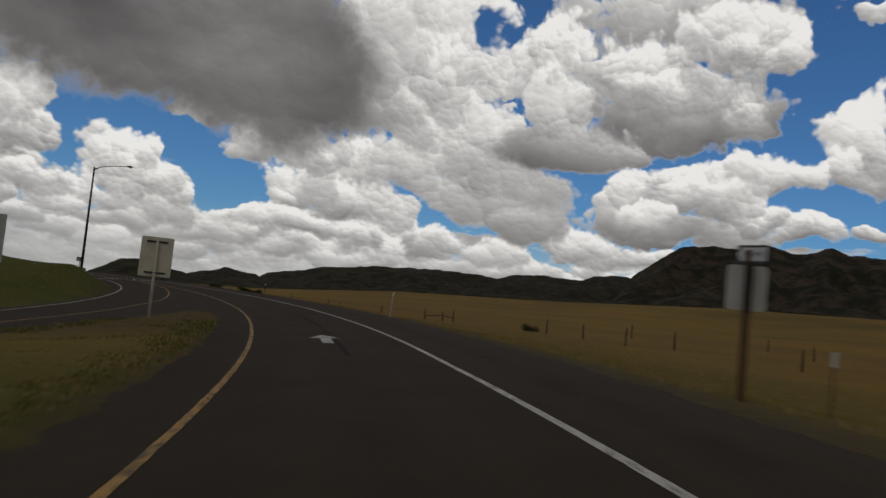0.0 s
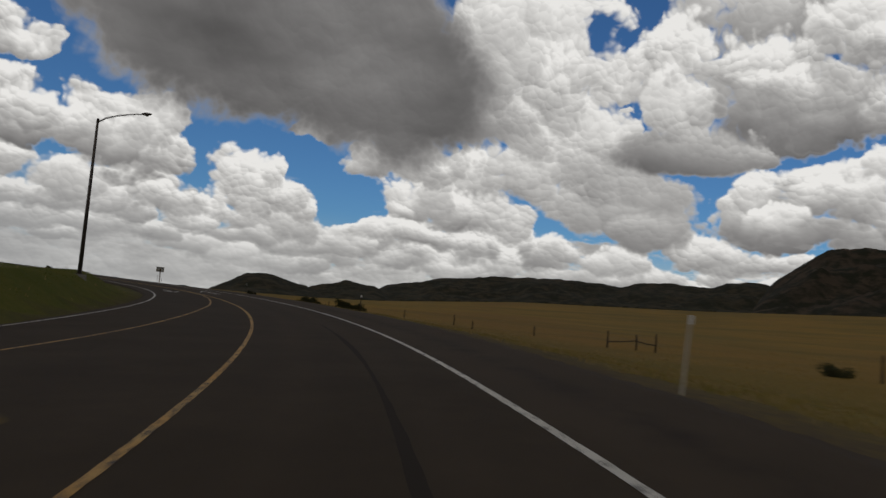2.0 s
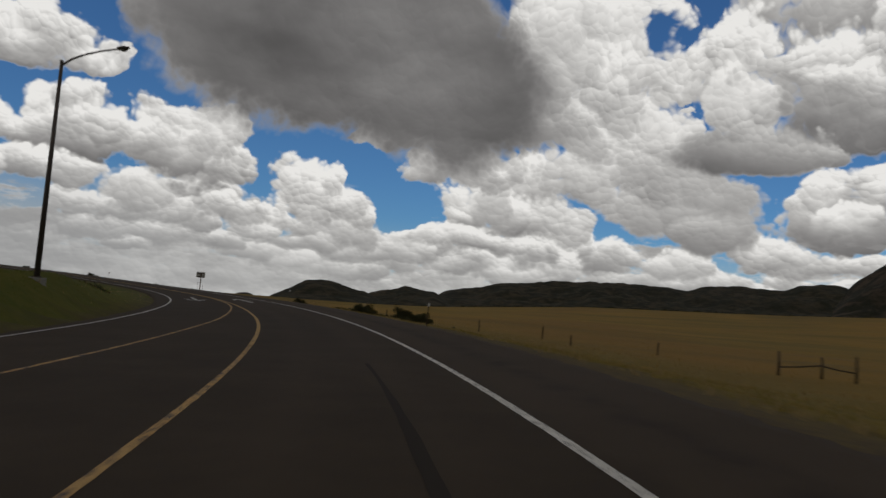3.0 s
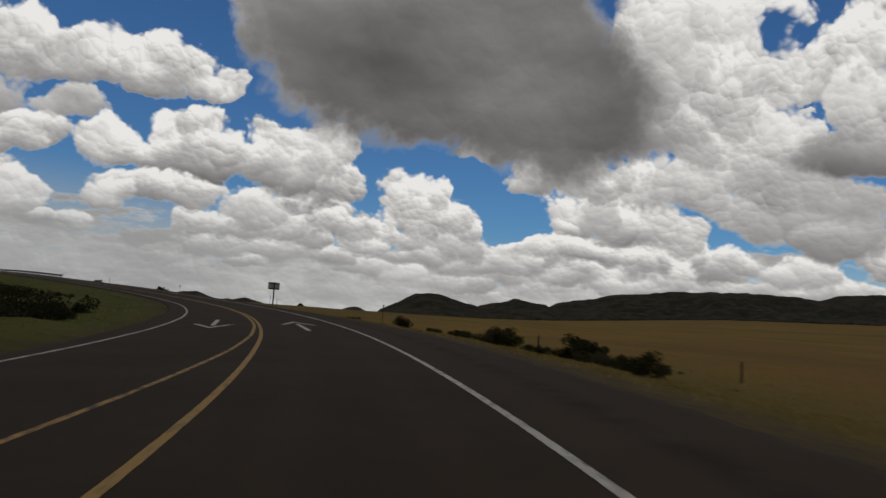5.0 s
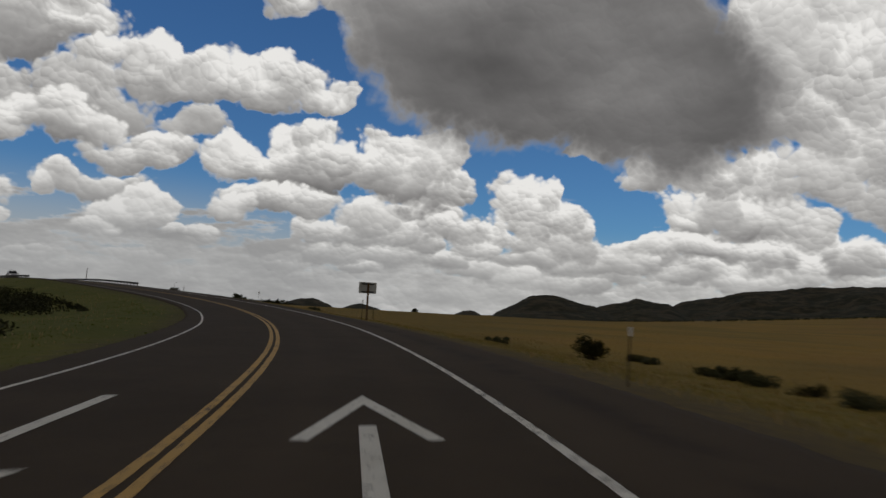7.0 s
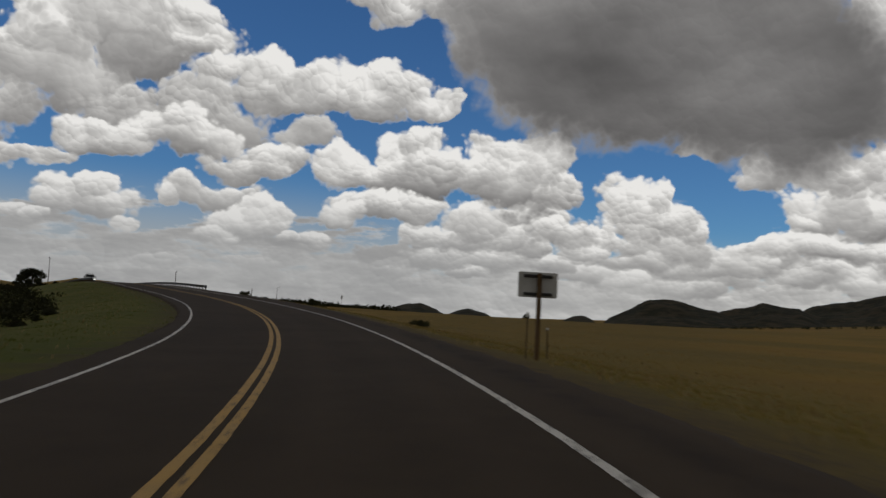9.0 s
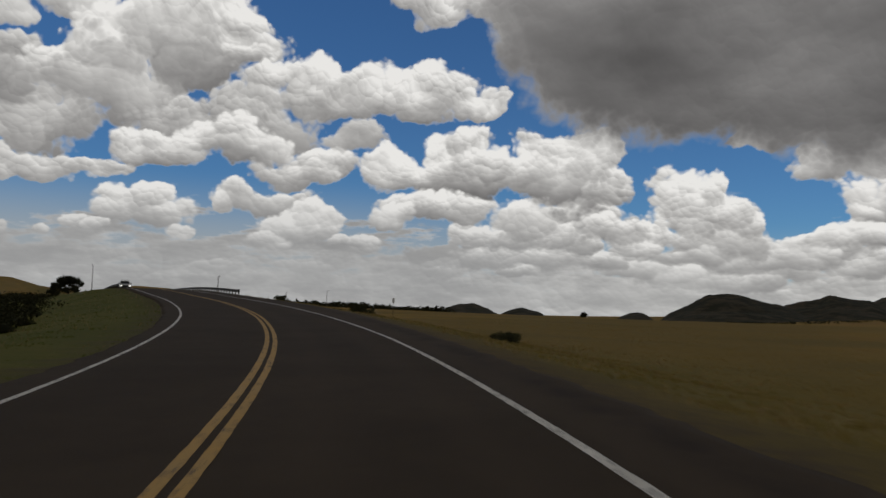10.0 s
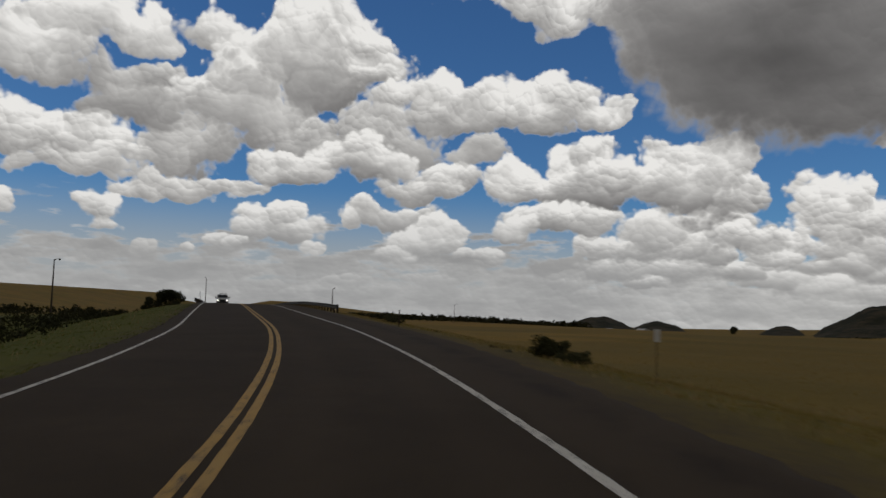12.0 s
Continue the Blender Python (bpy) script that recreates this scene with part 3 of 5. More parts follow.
# ---- ground ----
def axis_steps(c0, c1, fine, grow, far):
    a = list(np.arange(c0, c1, fine))
    lo, hi, st = c0, c1, fine
    left, right = [], []
    while hi < far or lo > -far:
        st *= grow
        hi += st
        lo -= st
        right.append(hi)
        left.append(lo)
    return np.array(left[::-1] + a + [c1] + right)


MID = (-22.0, 75.2)


def foot_angle(az):
    """Degrees above level at which the plain lies some hundred metres out, by direction."""
    return np.interp(az, [-180, -120, -60, -27.3, -12.7, 0.8, 11.5, 20.2, 29.8, 41.4, 53.9, 60.7, 66.4, 73.1, 79.9, 120, 180],
                     [0.57, 1.43, 2.00, 1.79, 1.15, 0.76, -0.03, -0.53, -0.84, -0.90, -0.40, 0.32, 0.55, 0.78, 0.97, 0.76, 0.57])


def wavy(x, y, size, seed):
    """Smooth rolling unevenness, about -1 to 1."""
    r = np.random.RandomState(seed)
    out = 0 * x
    for k in range(6):
        a, f, ph = r.uniform(0, 6.283), r.uniform(0.6, 1.7) / size * 6.283, r.uniform(0, 6.283)
        out = out + np.sin((x * math.cos(a) + y * math.sin(a)) * f + ph)
    return out / 3.2


def smooth(v, a, b):
    f = np.clip((v - a) / (b - a), 0, 1)
    return f * f * (3 - 2 * f)


def ground_height(x, y, parts=False):
    x, y = np.ravel(np.asarray(x, float)), np.ravel(np.asarray(y, float))
    s, d = along_across(x, y)
    right, left = paved_right(s), paved_left(s)
    plane = np.interp(s, SS, RZ) - bank(s) * np.clip(d, right - 2, left + 2)
    off = np.maximum(right - d, d - left).clip(0)
    on_left = d > 0
    # verge falls away from the paving
    fall = np.where(on_left, 0.13, 0.11)
    near = plane - 0.07 - fall * off.clip(0, 11) + 0.05 * wavy(x, y, 4.0, 3) * smooth(off, 0.3, 2.5)
    r, az = np.hypot(x - MID[0], y - MID[1]), np.degrees(np.arctan2(-(x - MID[0]), y - MID[1]))
    up = foot_angle(az) + 0.38 * smooth(r, 700, 3000)
    plain = 2.9 + r * np.tan(np.radians(up))
    # inside the bend a grassed bank stands over the ramp and dies away further on
    rise = np.interp(s, [20, 45, 65, 86, 98, 112, 150, 175, 200], [0.0, 0.5, 2.3, 2.3, 1.2, 0.35, 0.5, 0.3, 0.0])
    low = np.where(on_left, np.interp(s, SS, RZ) - 0.35 - 1.0 * smooth(s, 90, 112) - 0.9 * smooth(s, 150, 200), np.interp(s, [0, 90, 115, 135, 185, 250], [-0.1, 0.15, 0.45, 0.65, 0.9, 1.1]))
    near = near + np.where(on_left, rise * smooth(off, 0.3, 3.8), 0.0)
    f = smooth(off, 60, 330)
    field = low * (1 - f) + plain * f + 0.10 * wavy(x, y, 25.0, 5) + 0.03 * wavy(x, y, 6.0, 6)
    field = field + np.where(on_left, rise * (1 - smooth(off, 12, 45)), 0.0)
    f = smooth(off, 3, 14)
    z = near * (1 - f) + field * f
    return (z, s, d, off, on_left) if parts else z


GXS, GYS = axis_steps(-300, 60, 1.5, 1.10, 4600), axis_steps(-60, 270, 1.5, 1.10, 4600)
gx, gy = np.meshgrid(GXS, GYS)
gz, gs, gd, goff, gleft = ground_height(gx, gy, True)
nxn, nyn = len(GXS), len(GYS)


def sheet(name, verts, faces, material, smooth_faces=True, **attrs):
    me = bpy.data.meshes.new(name)
    me.from_pydata(np.asarray(verts).tolist(), [], faces)
    me.materials.append(material)
    for key, v in attrs.items():
        me.attributes.new(key, "FLOAT", "POINT").data.foreach_set("value", np.asarray(v, np.float32).ravel())
    if smooth_faces:
        me.polygons.foreach_set("use_smooth", [True] * len(me.polygons))
    return new(name, me)


ii, jj = np.meshgrid(np.arange(nxn - 1), np.arange(nyn - 1))
base = (jj * nxn + ii).ravel()
green = np.where(gleft, 1 - 0.75 * smooth(goff, 25, 70), 0.95 * (1 - smooth(goff, 6, 20)))
gravel = 1 - smooth(goff, 0.1, np.where(gleft, 0.8, np.interp(gs, [0, 60, 115, 150], [4.2, 5.5, 5.0, 3.0])))
tagged(sheet("ground", np.stack([gx.ravel(), gy.ravel(), gz], -1), np.stack([base, base + 1, base + nxn + 1, base + nxn], -1).tolist(), PRAIRIE,
             green=green, gravel=gravel, lush=np.where(gleft, 0.9 * (1 - smooth(goff, 14, 40)), 0.0)),
       "dry golden prairie with greener grass along the road", "ground", kind="structure")


def strip(name, s, d_left, d_right, up, material, n=2, ragged=0.0, seed=1):
    """A strip of paving or paint along the road, between two lines beside it."""
    s = np.asarray(s, float)
    r = np.random.RandomState(seed)
    dl, dr = np.broadcast_to(d_left, s.shape) + r.uniform(-ragged, ragged, s.shape), np.broadcast_to(d_right, s.shape) + r.uniform(-ragged, ragged, s.shape)
    f = np.linspace(0, 1, n)
    dd = dl[:, None] * (1 - f) + dr[:, None] * f
    p = on_road(s[:, None], dd, up).reshape(-1, 3)
    i, j = np.meshgrid(np.arange(len(s) - 1), np.arange(n - 1), indexing="ij")
    k = (i * n + j).ravel()
    return p, np.stack([k, k + n, k + n + 1, k + 1], -1).tolist(), dd


# paving with a broken edge and a low side
ps = np.concatenate([np.arange(-82, 315, 0.5), np.arange(315, 725, 4.0)])
edge_l, edge_r = paved_left(ps), paved_right(ps)
rough_edge = np.random.RandomState(4)
edge_l = edge_l + rough_edge.uniform(-0.07, 0.07, len(ps))
edge_r = edge_r + rough_edge.uniform(-0.09, 0.09, len(ps))
COLS = 60
pv, pf, pd = strip("road", ps, edge_l, edge_r, 0.0, ASPHALT, COLS)
skirt = np.concatenate([on_road(ps, edge_l + 0.1, -0.16), on_road(ps, edge_r - 0.1, -0.16)])
n0, m = len(pv), len(ps)
for k in range(m - 1):
    pf.append((n0 + k, n0 + k + 1, (k + 1) * COLS, k * COLS))
    pf.append((k * COLS + COLS - 1, (k + 1) * COLS + COLS - 1, n0 + m + k + 1, n0 + m + k))
mid_lane = (left_line(ps) + right_line(ps))[:, None] / 2
tracks = np.exp(-((np.abs(pd - mid_lane) - 0.85) / 0.35) ** 2) * 0.5 + (pd < right_line(ps)[:, None] - 0.2) * 0.8
seam = np.interp(ps, [0, 38, 97, 184, 273], [-3.85, -3.75, -3.55, -3.3, -3.3])[:, None]
tar = 0.55 * np.exp(-((pd - seam) / 0.30) ** 2)
tagged(sheet("road", np.concatenate([pv, skirt]), pf, ASPHALT, across=np.concatenate([tracks.ravel(), np.zeros(2 * m)]),
             tar=np.concatenate([tar.ravel(), np.zeros(2 * m)])),
       "dark worn asphalt two-lane road on a banked bend", "road", kind="structure")


def line(name, s, d, width, material, label, seed=1):
    p, f, _ = strip(name, s, d + width / 2, d - width / 2, 0.006, material, 2, 0.006, seed)
    return tagged(sheet(name, p, f, material), label, "road marking", kind="structure")


ls = np.arange(-79, 440, 0.25)
line("edge_line", ls, right_line(ls), 0.13, WHITE, "worn white edge line on asphalt", 1)
line("ramp_edge_line", ls, far_line(ls), 0.11, WHITE, "worn white edge line on asphalt", 2)
l1 = np.arange(-79, 65, 0.25)
line("lane_line", l1, left_line(l1), 0.115, PALE, "bleached yellow line, chipped, on asphalt", 3)
l2 = np.arange(65, 440, 0.25)
line("centre_line", l2, left_line(l2), 0.13, YELLOW, "yellow centre line on asphalt", 4)
l3 = np.arange(-63, 101, 0.25)
line("ramp_lane_line", l3, inner_line(l3), 0.12, PALE, "faded pale line of the ramp", 5)
l4 = np.arange(101, 440, 0.25)
line("centre_line", l4, inner_line(l4), 0.13, YELLOW, "yellow centre line on asphalt", 6)
for dm, a, b in ((-0.62, 18, 61),):
    t = np.arange(a, b, 0.5)
    wgt = 0.06 + 0.02 * np.sin(t * 0.4)
    p, f, _ = strip("tyre_mark", t, dm + 0.12 * np.sin(t * 0.09) + wgt, dm + 0.12 * np.sin(t * 0.09) - wgt, 0.004, RUBBER, 2, 0.01, 7)
    tagged(sheet("tyre_mark", p, f, RUBBER), "dark tyre mark on asphalt", "road marking", kind="structure")


# ---- hills ----
def hill(name, az, el, out, deep, material, label, seed, rough=1.0, rows=26, lift=0.0):
    """A hill or ridge whose crest shows at el degrees over az degrees, its foot out metres off and its crest deep metres further."""
    a = np.arange(az[0], az[-1] + 0.001, 0.12 if az[-1] > az[0] else -0.12)
    crest = np.interp(a, az, el)
    crest = np.convolve(np.pad(crest, 2, mode="edge"), [0.1, 0.2, 0.4, 0.2, 0.1], "valid")
    crest = crest + [0.09 * rough * noise.fractal(Vector((q * 0.9, seed, 0.5)), 0.8, 2.0, 4) for q in a]
    foot = foot_angle(a)
    verts = []
    for i, (aa, e, ft) in enumerate(zip(a, crest, foot)):
        ux, uy = -math.sin(radians(aa)), math.cos(radians(aa))
        for j in range(rows):
            f = j / (rows - 6)
            r = out + deep * f
            zf = 2.9 + out * math.tan(radians(ft)) - 2.0 + lift
            zc = 2.9 + (out + deep) * math.tan(radians(e))
            x, y = MID[0] + ux * r, MID[1] + uy * r
            if f <= 1:
                g = noise.fractal(Vector((x * 0.011, y * 0.011, seed)), 0.9, 2.1, 5) * rough
                rise = f ** 1.25 + 0.16 * g * math.sin(math.pi * min(f, 1.0)) * 1.4
                z = zf + max(zc - zf, 0.0) * rise
                z = min(z, zf + (zc - zf) * (0.25 + 0.75 * f) + 0.0) if f < 1 else zc
                if f > 0.9:
                    z = z * 1.0 + 0.012 * (zc - zf) * noise.fractal(Vector((x * 0.03, y * 0.03, seed + 3)), 0.9, 2.0, 4)
            else:
                z = zc - (zc - zf) * (f - 1) * 1.6
            verts.append((x, y, z))
    n = len(a)
    i, j = np.meshgrid(np.arange(n - 1), np.arange(rows - 1), indexing="ij")
    k = (i * rows + j).ravel()
    return tagged(sheet(name, verts, np.stack([k, k + rows, k + rows + 1, k + 1], -1)[:, ::-1].tolist(), material), label, "hill", kind="structure")


hill("long_ridge", [-20.5, -15.7, -14.4, -12.2, -11.4, -10.4, -8.1, -5.9, -5.1, -3.2, -0.6, 3.5, 6.3, 9, 10.8, 12.7, 14.4], [2.43, 3.30, 3.52, 3.33, 2.88, 2.97, 3.09, 2.91, 2.52, 2.68, 2.77, 2.65, 2.35, 1.98, 1.60, 1.22, 0.22], 1150, 420, RIDGE,
     "long scrub-covered ridge beyond the prairie, coloured dark for cloud shadow", 2)
hill("mesa", [-75, -60, -47, -38, -31.6, -30.8, -29.6, -28.3, -27.1, -25.3, -24, -21.8, -19.5, -18.2, -16.9, -15.9, -14.9],
     [2.77, 3.19, 4.57, 5.55, 6.04, 6.10, 6.64, 6.17, 5.93, 6.67, 6.13, 6.35, 6.07, 5.44, 4.41, 3.68, 1.96], 700, 260, MESA,
     "dark flat-topped mesa with eroded slopes", 5, 1.3)
hill("twin_hill", [12, 13.4, 14.6, 15.7, 16.9, 18.3, 19.7], [0.12, 1.03, 1.18, 1.35, 0.99, 0.71, -0.24], 1050, 260, RIDGE, "rounded hill with scrub, coloured dark for cloud shadow", 8)
hill("domed_hill", [17.3, 18.8, 19.8, 21, 22.1, 23.2, 24.1, 24.7, 25.6, 26.2], [0.04, 0.66, 0.91, 1.25, 1.31, 1.11, 0.68, 0.39, -0.04, -0.71], 950, 220, RIDGE, "dome-shaped hill with scrub, coloured dark for cloud shadow", 11)
hill("low_hill", [26, 26.8, 27.5, 28.4, 29.3], [-0.80, -0.23, -0.08, -0.27, -0.89], 1300, 200, RIDGE, "small dark hill on the plain", 13)
hill("low_hill", [33.3, 34.1, 35.3, 36, 37], [-0.88, -0.30, 0.04, -0.10, -0.58], 1000, 200, RIDGE, "small dark rounded hill on the plain", 14)
hill("low_hill", [36.6, 37.6, 38.7, 39.9, 40.7, 41.8], [-0.68, -0.10, 0.23, 0.14, -0.19, -0.86], 900, 200, RIDGE, "small dark hill with a double top", 15)
# ---- building helpers ----
def finish(bm, name, material, smooth_faces=False):
    me = bpy.data.meshes.new(name)
    bm.to_mesh(me)
    bm.free()
    me.materials.append(material)
    if smooth_faces:
        me.polygons.foreach_set("use_smooth", [True] * len(me.polygons))
    return me


def part(name, bm, material, parent, label="", smooth_faces=False):
    """Links a bmesh as one mesh object under a thing or a part."""
    ob = new(name, finish(bm, name, material, smooth_faces))
    ob.parent = parent
    return tagged(ob, label) if label else ob


def thing(name, m, label, category, group=""):
    ob = new(name)
    ob.empty_display_size = 0.2
    ob.matrix_basis = m
    return tagged(ob, label, category, group)


def block(bm, x0, x1, y0, y1, z0, z1, bevel=0.0):
    v = [bm.verts.new((x, y, z)) for x in (x0, x1) for y in (y0, y1) for z in (z0, z1)]
    faces = [bm.faces.new([v[k] for k in f]) for f in ((0, 1, 3, 2), (4, 6, 7, 5), (0, 4, 5, 1), (2, 3, 7, 6), (0, 2, 6, 4), (1, 5, 7, 3))]
    if bevel:
        edges = list({e for f in faces for e in f.edges})
        bmesh.ops.bevel(bm, geom=edges, offset=bevel, segments=2, affect="EDGES", profile=0.5)
    return bm


def tube(bm, points, radii, sides=8):
    """A tapered round bar along points."""
    rings = []
    pts = [Vector(p) for p in points]
    for k, (p, r) in enumerate(zip(pts, radii)):
        ahead = (pts[min(k + 1, len(pts) - 1)] - pts[max(k - 1, 0)]).normalized()
        u = ahead.orthogonal().normalized()
        w = ahead.cross(u)
        rings.append([bm.verts.new(p + (u * math.cos(a) + w * math.sin(a)) * r) for a in [6.28318 * i / sides for i in range(sides)]])
    for a, b in zip(rings, rings[1:]):
        for i in range(sides):
            bm.faces.new((a[i], a[(i + 1) % sides], b[(i + 1) % sides], b[i]))
    bm.faces.new(rings[0][::-1])
    bm.faces.new(rings[-1])
    return bm


def plate(bm, w, h, t, z0, y0, corner=0.05, steps=4):
    """An upright sheet with rounded corners, its foot at z0, its back at y0."""
    outline = []
    for cx, cz, a0 in ((w / 2 - corner, z0 + h - corner, 0), (-w / 2 + corner, z0 + h - corner, 90), (-w / 2 + corner, z0 + corner, 180), (w / 2 - corner, z0 + corner, 270)):
        for k in range(steps + 1):
            a = radians(a0 + 90 * k / steps)
            outline.append((cx + corner * math.cos(a), cz + corner * math.sin(a)))
    f = [bm.verts.new((x, y0, z)) for x, z in outline]
    b = [bm.verts.new((x, y0 + t, z)) for x, z in outline]
    bm.faces.new(f)
    bm.faces.new(b[::-1])
    n = len(f)
    for k in range(n):
        bm.faces.new((f[k], b[k], b[(k + 1) % n], f[(k + 1) % n]))
    bmesh.ops.recalc_face_normals(bm, faces=bm.faces)
    return bm


def at_ground(s, d, turn=0.0, sink=0.05, scale=1.0):
    """A pose on the ground at s along and d across, turned by degrees from the road's own way."""
    x, y, _ = on_road(s, d)
    z = float(ground_height(x, y)[0]) - sink
    return pose(x, y, z, 0, 0, float(heading(np.array(float(s)))) + turn) @ Matrix.Scale(scale, 4)


def at_place(x, y, turn=0.0, sink=0.05, scale=1.0):
    return pose(x, y, float(ground_height(x, y)[0]) - sink, 0, 0, turn) @ Matrix.Scale(scale, 4)


WOOD = grained("weathered_post_wood", (0.105, 0.062, 0.030), (0.165, 0.105, 0.052))
GREY_WOOD = grained("grey_fence_wood", (0.050, 0.036, 0.025), (0.095, 0.072, 0.052))
PALE_POST = grained("pale_painted_post", (0.50, 0.46, 0.38), (0.60, 0.56, 0.48))
PLATE = sheet_metal("bare_sign_back", (0.58, 0.58, 0.55), (0.40, 0.39, 0.33), 0.5)
PLATE_OLD = sheet_metal("yellowed_sign_back", (0.68, 0.65, 0.52), (0.46, 0.42, 0.28), 0.55)
DARK_STEEL = sheet_metal("dark_brace_steel", (0.045, 0.045, 0.045), (0.07, 0.05, 0.035), 0.6, 0.4)
GALVANISED = sheet_metal("galvanised_steel", (0.22, 0.22, 0.22), (0.13, 0.12, 0.11), 0.6, 0.5)
RAIL_STEEL = sheet_metal("dull_rail_steel", (0.10, 0.10, 0.095), (0.075, 0.065, 0.055), 0.8, 0.2)
BROWN_STEEL = sheet_metal("weathered_lamp_steel", (0.085, 0.075, 0.068), (0.13, 0.085, 0.06), 0.6, 0.3)
SIGN_BLACK = sheet_metal("black_sign_sheet", (0.018, 0.018, 0.02), (0.05, 0.048, 0.045), 0.45)
SIGN_WHITE = sheet_metal("white_sign_sheet", (0.70, 0.70, 0.68), (0.50, 0.49, 0.45), 0.45)
REFLECTOR = sheet_metal("white_reflector", (0.74, 0.74, 0.72), (0.55, 0.54, 0.50), 0.35)
CONCRETE = grained("pale_concrete", (0.30, 0.29, 0.27), (0.38, 0.37, 0.34), 2.0, (1, 1, 1))
GLASS_LAMP = sheet_metal("lamp_glass", (0.35, 0.36, 0.36), (0.25, 0.25, 0.24), 0.2)
BARK = grained("shrub_bark", (0.035, 0.026, 0.018), (0.070, 0.052, 0.036))
LEAF = stalks("shrub_leaf", (0.032, 0.036, 0.014), (0.048, 0.050, 0.021), (0.065, 0.060, 0.026))
SAGE = stalks("sage_leaf", (0.060, 0.058, 0.034), (0.078, 0.072, 0.043), (0.10, 0.085, 0.05))
BRUSH = stalks("dark_brush_leaf", (0.020, 0.023, 0.010), (0.030, 0.032, 0.014), (0.044, 0.040, 0.018))
DRY = stalks("dry_grass_blade", (0.42, 0.27, 0.080), (0.34, 0.23, 0.070), (0.48, 0.33, 0.13))
OLIVE = stalks("olive_grass_blade", (0.23, 0.195, 0.050), (0.30, 0.230, 0.066), (0.36, 0.27, 0.090))
GREEN = stalks("green_grass_blade", (0.098, 0.128, 0.021), (0.128, 0.150, 0.030), (0.165, 0.168, 0.042))
STRAW = stalks("straw_wisp", (0.33, 0.24, 0.10), (0.42, 0.31, 0.14), (0.25, 0.18, 0.075))


# ---- painted arrows ----
def flat_shape(name, corners, material, label):
    """A painted shape on the paving from corners in s and d."""
    p = [on_road(s, d, 0.007).tolist() for s, d in corners]
    return tagged(sheet(name, p, [tuple(range(len(p)))], material, False), label, "road marking", kind="structure")


def bar(s0, d0, s1, d1, w):
    a, b = Vector((s0, d0)), Vector((s1, d1))
    n = (b - a).normalized().orthogonal() * w / 2
    return [tuple(a + n), tuple(b + n), tuple(b - n), tuple(a - n)]


flat_shape("arrow_head", [(25.23, -0.26), (24.18, -0.66), (24.03, -0.50), (23.95, -0.16), (23.6, 0.24)], WHITE, "worn white painted arrow head on asphalt")
flat_shape("arrow_head", [(23.99, -0.52), (23.65, -0.78), (23.89, -0.34)], WHITE, "worn chip of a white painted arrow head")
flat_shape("arrow_stem", [(23.82, -0.10), (23.86, -0.43), (21.92, -0.42), (21.92, -0.10)], WHITE, "worn white painted arrow stem on asphalt")
flat_shape("arrow_stem", bar(105.5, -0.22, 111.7, -0.23, 0.21), ARROW, "white painted arrow stem on asphalt")
flat_shape("arrow_wing", [(114.5, -0.27), (113.5, -0.25), (110.8, 0.43), (110.85, 0.63)], ARROW, "white painted arrow wing on asphalt")
flat_shape("arrow_wing", [(114.5, -0.27), (110.75, -1.03), (110.7, -0.85), (113.5, -0.25)], ARROW, "white painted arrow wing on asphalt")
flat_shape("arrow_stem", bar(108.3, 3.68, 114.7, 3.46, 0.21), ARROW, "white painted arrow stem in the opposing lane")
flat_shape("arrow_wing", [(106.0, 3.76), (106.9, 3.76), (109.5, 4.34), (109.45, 4.54)], ARROW, "white painted arrow wing in the opposing lane")
flat_shape("arrow_wing", [(106.0, 3.76), (109.6, 2.78), (109.55, 2.98), (106.9, 3.74)], ARROW, "white painted arrow wing in the opposing lane")


# ---- grassed island between the ramps ----
def island_edges(s):
    right = np.interp(s, [-63, 0, 8.4, 21, 36.8, 39.4], [2.9, 2.85, 2.85, 2.95, 3.2, 3.9])
    left = np.interp(s, [-63, -21, 0, 21, 28.4, 34.7, 37.8, 39.4], [33.0, 20.5, 14.2, 8.7, 7.2, 6.0, 5.0, 4.1])
    return right, left


isl = np.arange(-52, 39.5, 0.5)
er, el_ = island_edges(isl)
wob = np.random.RandomState(9)
er, el_ = er + wob.uniform(-0.12, 0.12, len(isl)), el_ + wob.uniform(-0.12, 0.12, len(isl))
cols = 16
f = np.linspace(0, 1, cols)
dd = er[:, None] * (1 - f) + el_[:, None] * f
rise = 0.24 * np.minimum(1, np.minimum(dd - er[:, None], el_[:, None] - dd) / 1.6) ** 0.7
rise = rise - 0.02 + 0.05 * wavy(isl[:, None] + 0 * dd, dd, 3.0, 12) * (rise > 0.05)
iv = on_road(isl[:, None], dd, rise).reshape(-1, 3)
i, j = np.meshgrid(np.arange(len(isl) - 1), np.arange(cols - 1), indexing="ij")
k = (i * cols + j).ravel()
tagged(sheet("grass_island", iv, np.stack([k, k + 1, k + cols + 1, k + cols], -1)[:, ::-1].tolist(), PRAIRIE,
             green=np.full(len(iv), 0.75), lush=(0.75 * (1 - smooth(isl[:, None] + 0 * dd, 6.3, 21))).ravel(),
             gravel=np.maximum(1 - smooth(np.minimum(dd - er[:, None], el_[:, None] - dd), 0.05, 0.9), 0.75 * smooth(isl[:, None] + 0.7 * dd, 21, 28.4)).ravel()),
       "low grassed island with dry patches between two ramps", "grass", kind="structure")


